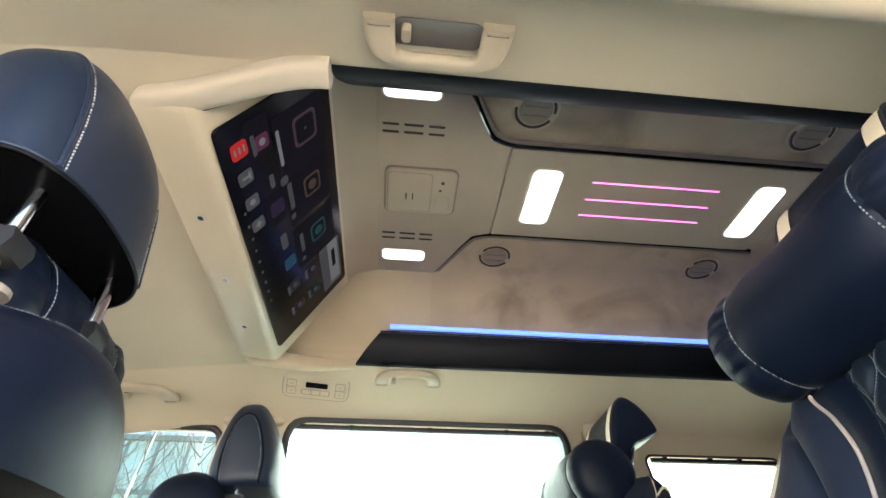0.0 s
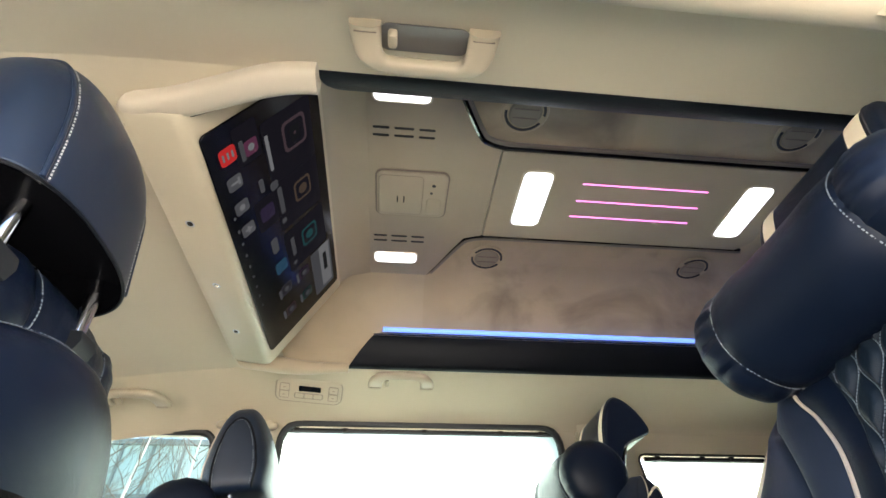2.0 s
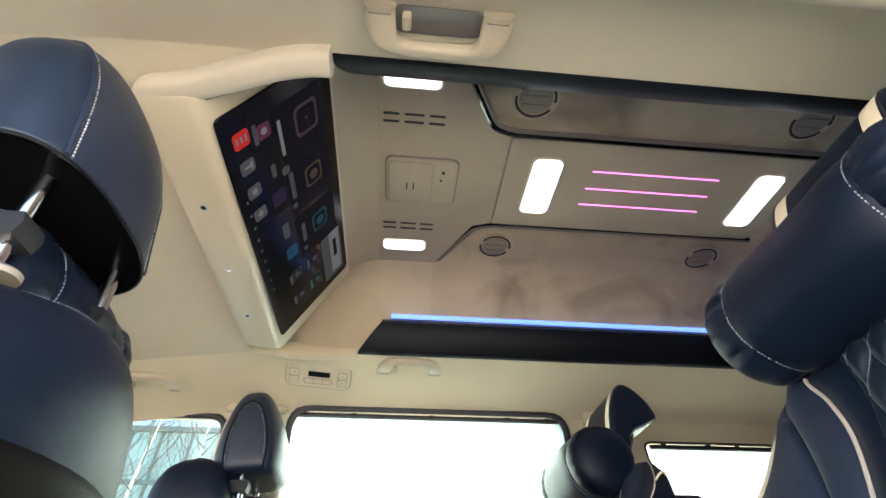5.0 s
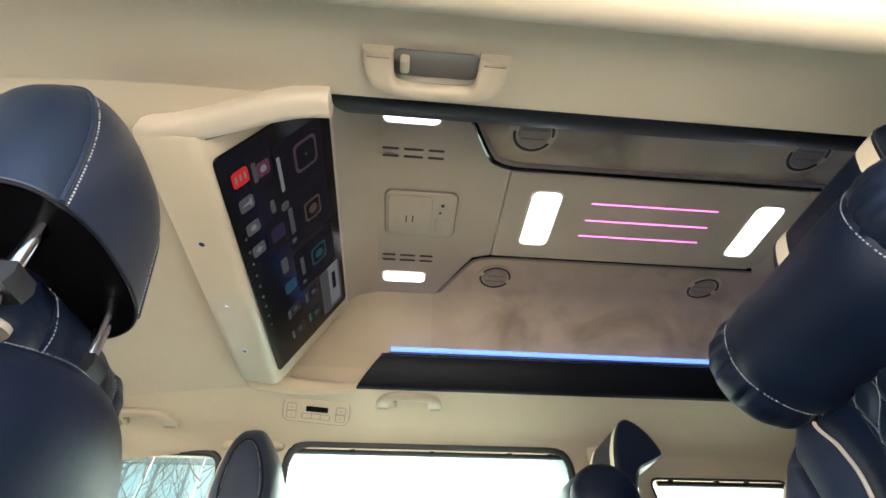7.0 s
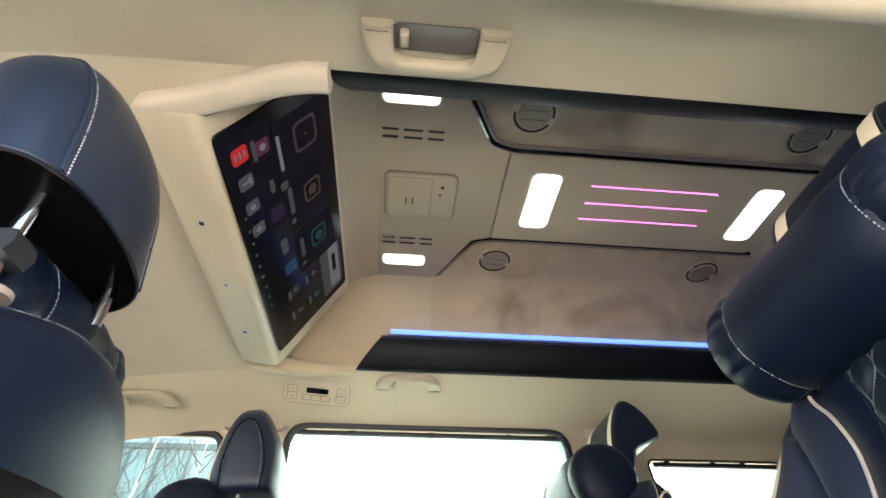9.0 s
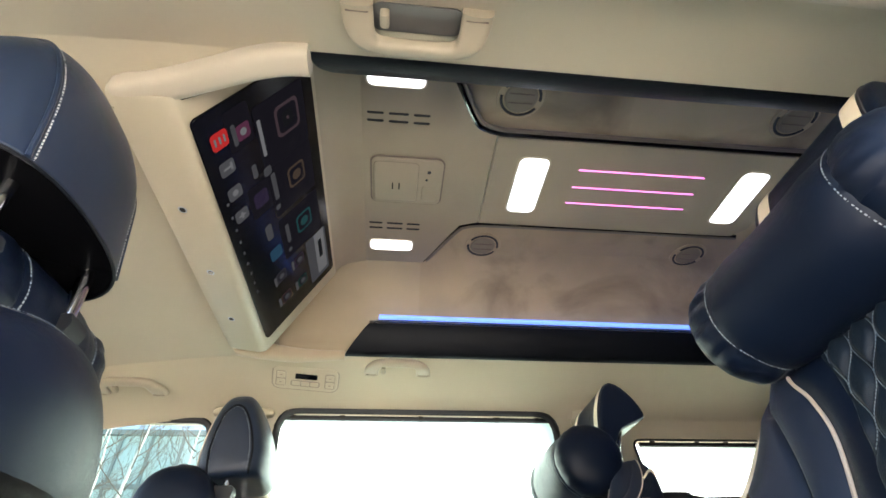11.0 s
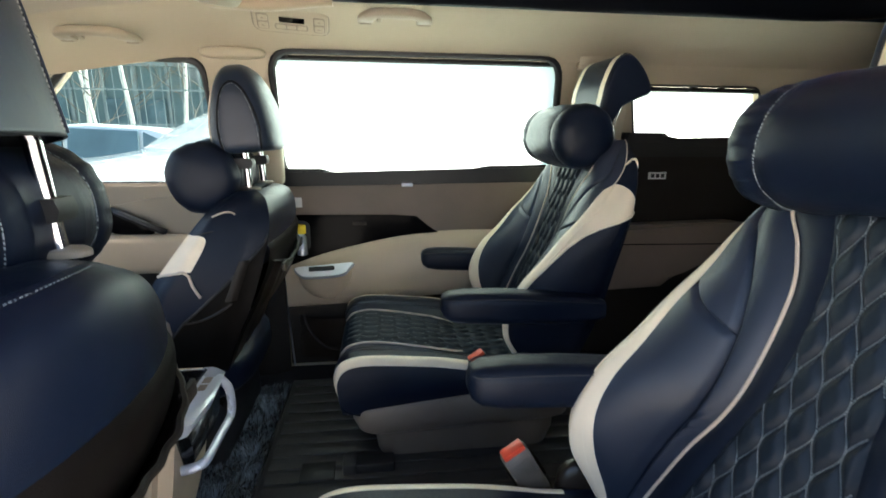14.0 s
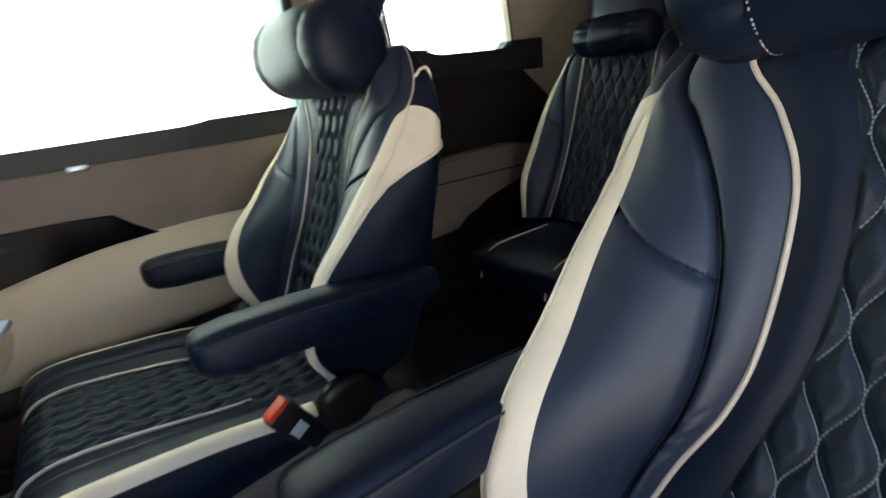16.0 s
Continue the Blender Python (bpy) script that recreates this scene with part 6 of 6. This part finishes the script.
for y in (-0.12, 0.12):
    part("cushion_piping", tube(smooth_line([(1.213, 1.40 + y, 0.235), (1.228, 1.40 + y, 0.285), (1.27, 1.40 + y, 0.316), (1.33, 1.40 + y, 0.3215), (1.51, 1.40 + y, 0.3215)], 6), 0.0032, 6), PIPE, r3, "cream piping")
part("base", box(1.30, 1.76, 1.20, 1.60, 0.0, 0.24, 0.03, 3), BLACK, r3)
part("headrest", rounded_block(1.76, 1.40, 0.945, 0.055, 0.12, 0.075, 3.4), NAVY, r3)
for sg in (-1, 1):
    part("post", tube([(1.765, 1.40 + sg * 0.06, 0.83), (1.76, 1.40 + sg * 0.06, 0.90)], 0.006, 8), CHROME, r3)
bolster_pillow("neck_pillow", 1.69, 1.27, 1.53, 0.865, 0.055, "small navy roll pillow on the rear seat", "")

# ---- outside ----
GZ = -0.45
ground = bmesh.new()
gs = [-1500, -200, -40, -10, 0, 10, 40, 200, 1500]
gv = [[ground.verts.new((x, y, GZ)) for y in gs] for x in gs]
for i in range(len(gs) - 1):
    for j in range(len(gs) - 1):
        ground.faces.new((gv[i][j], gv[i + 1][j], gv[i + 1][j + 1], gv[i][j + 1]))
tagged(part("ground", ground, BOUNCEGROUND, smooth=False), "car park ground, out of view, made pale to bounce sunlight", "ground", kind="structure")


def car(x, y, hood_z=0.42, turn=0.0):
    """A white parked car, nose towards -x; x is the foot of its windscreen, y its nearer side."""
    c = thing("parked_car", (x + 0.6, y + 0.9, GZ), "white parked car seen through the window", "car", "parked cars")
    secs = [(-1.25, 0.66, -0.20, 0.20), (-1.18, 0.80, -0.26, 0.30), (-0.9, 0.87, -0.28, hood_z), (-0.3, 0.90, -0.28, hood_z + 0.07), (0.0, 0.905, -0.28, hood_z + 0.12), (1.0, 0.91, -0.28, hood_z + 0.15), (2.2, 0.90, -0.28, hood_z + 0.17), (2.9, 0.84, -0.26, hood_z + 0.16), (3.05, 0.74, -0.20, hood_z)]
    body = []
    for dx, w, zb, zt in secs:
        body.append([(x + dx, y + 0.91 + px * 2 * w, (zb + zt) / 2 + pz * (zt - zb)) for px, pz in rrect(1, 1, 0.2, 4)])
    part("body", loft(body), WHITEPAINT, c, "white bodywork")
    gh = []
    for dx, w, zt in ((-0.02, 0.80, 0.02), (0.35, 0.74, 0.26), (0.75, 0.68, 0.44), (1.3, 0.66, 0.485), (2.0, 0.65, 0.44), (2.6, 0.66, 0.26), (2.95, 0.70, 0.04)):
        gh.append([(x + dx, y + 0.91 + sy, hood_z + 0.10 + z) for sy, z in ((-w - 0.10, 0.0), (-w, zt * 0.95), (-w + 0.08, zt), (w - 0.08, zt), (w, zt * 0.95), (w + 0.10, 0.0))])
    part("cabin", loft(gh), WHITEPAINT, c)
    hz = hood_z + 0.10
    for x0, x1, zt0, zt1 in ((0.42, 1.08, 0.20, 0.42), (1.14, 1.90, 0.43, 0.40), (1.96, 2.45, 0.39, 0.22)):
        for sg in (-1, 1):
            off = lambda z: 0.795 - 0.10 * z / 0.44
            bm = bmesh.new()
            vs = []
            for px, pz in ((x0, 0.04), (x1, 0.05), (x1 - (0.0 if x1 < 2 else 0.15), zt1), (x0 + (0.42 if x0 < 0.5 else 0.0), zt1 if x0 < 0.5 else zt0)):
                vs.append(bm.verts.new((x + px, y + 0.91 + sg * (off(pz) + 0.012), hz + pz)))
            bm.faces.new(vs)
            g = bmesh.ops.extrude_face_region(bm, geom=bm.faces[:])
            bmesh.ops.translate(bm, verts=[v for v in g["geom"] if isinstance(v, bmesh.types.BMVert)], vec=(0, -sg * 0.02, 0))
            part("side_window", bm, DARKGLASS, c, "dark side window", smooth=False)
    bm = bmesh.new()
    bm.faces.new([bm.verts.new((x + dx, y + 0.91 + w, hz + z)) for dx, w, z in ((0.04, -0.74, 0.055), (0.04, 0.74, 0.055), (0.70, 0.62, 0.43), (0.70, -0.62, 0.43))])
    part("windscreen", bm, DARKGLASS, c, "pale blue windscreen", smooth=False)
    for dx in (-0.62, 2.2):
        for sg in (-1, 1):
            yy = y + 0.91 + sg * 0.80
            wh = part("wheel", loft([[(x + dx + r * math.cos(a), yy + o, GZ + 0.32 + r * math.sin(a)) for a in np.linspace(0, 2 * math.pi, 25)[:-1]] for o, r in ((-0.11, 0.28), (-0.09, 0.32), (0.09, 0.32), (0.11, 0.28))]), TYRE, c)
            part("rim", loft([[(x + dx + r * math.cos(a), yy + sg * o, GZ + 0.32 + r * math.sin(a)) for a in np.linspace(0, 2 * math.pi, 25)[:-1]] for o, r in ((0.09, 0.20), (0.116, 0.19))]), SATIN, wh)
    for sg in (-1, 1):
        part("mirror", rounded_block(x + 0.42, y + 0.91 + sg * 0.98, hz + 0.10, 0.05, 0.10, 0.07, 3.0, 16, 10), WHITEPAINT, c)
        part("headlight", box(x - 1.20, x - 0.95, y + 0.91 + sg * 0.70 - 0.13, y + 0.91 + sg * 0.70 + 0.13, hood_z - 0.22, hood_z - 0.10, 0.03), SATIN, c)
    c.rotation_euler[2] = radians(turn)
    return c


car(-1.40, 3.55, 0.61, 38)
car(-4.45, 6.1, 0.36)
fence = thing("fence", (-4, 9.6, GZ), "green wire mesh fence along the car park", "fence")
for i in range(70):
    xx = -9.0 + 0.16 * i
    part("bar", box(xx - 0.004, xx + 0.004, 9.596, 9.604, GZ, GZ + 2.6), FENCE, fence, smooth=False)
for zz in (0.2, 0.8, 1.4, 2.0, 2.55):
    part("rail", box(-9.1, 2.3, 9.57, 9.63, GZ + zz, GZ + zz + 0.025), FENCE, fence, smooth=False)
shed = thing("building", (-5, 16.5, GZ), "dark teal clad building behind the fence", "building")
part("wall", box(-20, 6, 16, 20, GZ, 2.75), FACADE, shed, smooth=False)
part("upper_wall", box(-20, 6, 15.96, 20, 2.75, 5.7), UPPERFACADE, shed, "pale teal upper cladding", smooth=False)
for i in range(28):
    part("cladding_rib", box(-19.5 + 0.9 * i, -19.42 + 0.9 * i, 15.91, 16.0, GZ, 5.7), FENCE, shed, smooth=False)
for z in (0.6, 2.68, 4.2):
    part("ledge", box(-20, 6, 15.88, 16.0, z, z + 0.12), FENCE, shed, smooth=False)
for i in range(9):
    w = part("window", box(-18.6 + 2.7 * i, -16.9 + 2.7 * i, 15.93, 16.0, 0.9, 1.75, 0.02), DARKGLASS, shed, smooth=False)
part("roof", box(-20.2, 6.2, 15.8, 20.2, 5.7, 5.85), FENCE, shed, smooth=False)


def bare_tree(x, y, h, seed):
    rng = random.Random(seed)
    t = thing("tree", (x, y, GZ), "bare winter tree with pale trunk", "tree", "bare trees")
    trunk = [Vector((x + 0.06 * math.sin(k * 1.3 + seed), y, GZ + h * k / 8)) for k in range(9)]
    part("trunk", tube(smooth_line(trunk, 3), 0.06, 8, taper=[1 - 0.8 * i / 24 for i in range(25)]), BARK, t)
    bm = bmesh.new()

    def grow(p, d, length, r, depth):
        pts, q, dd = [p], p, d
        for k in range(5):
            dd = (dd + Vector((rng.uniform(-0.25, 0.25), rng.uniform(-0.25, 0.25), rng.uniform(-0.02, 0.22)))).normalized()
            q = q + dd * length / 5
            pts.append(q)
        tube(pts, r, 5, bm=bm, taper=[1 - 0.15 * i for i in range(6)])
        if depth:
            for k in range(rng.randint(3, 4)):
                i = rng.randint(2, 5)
                nd = (dd + Vector((rng.uniform(-0.9, 0.9), rng.uniform(-0.9, 0.9), rng.uniform(-0.1, 0.6)))).normalized()
                grow(pts[i], nd, length * rng.uniform(0.5, 0.75), r * 0.5, depth - 1)
    for k in range(13):
        z = GZ + h * rng.uniform(0.22, 0.9)
        a = rng.uniform(0, 2 * math.pi)
        grow(Vector((x, y, z)), Vector((math.cos(a), math.sin(a), rng.uniform(0.3, 1.0))).normalized(), h * 0.26, 0.013, 3)
    part("branches", bm, TWIG, t)["kind"] = "stuff"


for i, (x, y, h) in enumerate(((-2.9, 10.6, 5.5), (-4.6, 10.5, 6.0), (-5.7, 11.4, 5.0), (-7.2, 11.0, 6.2), (-3.7, 11.0, 5.0), (-8.6, 10.7, 5.6), (-6.3, 12.2, 5.4))):
    bare_tree(x, y, h, 11 + i)
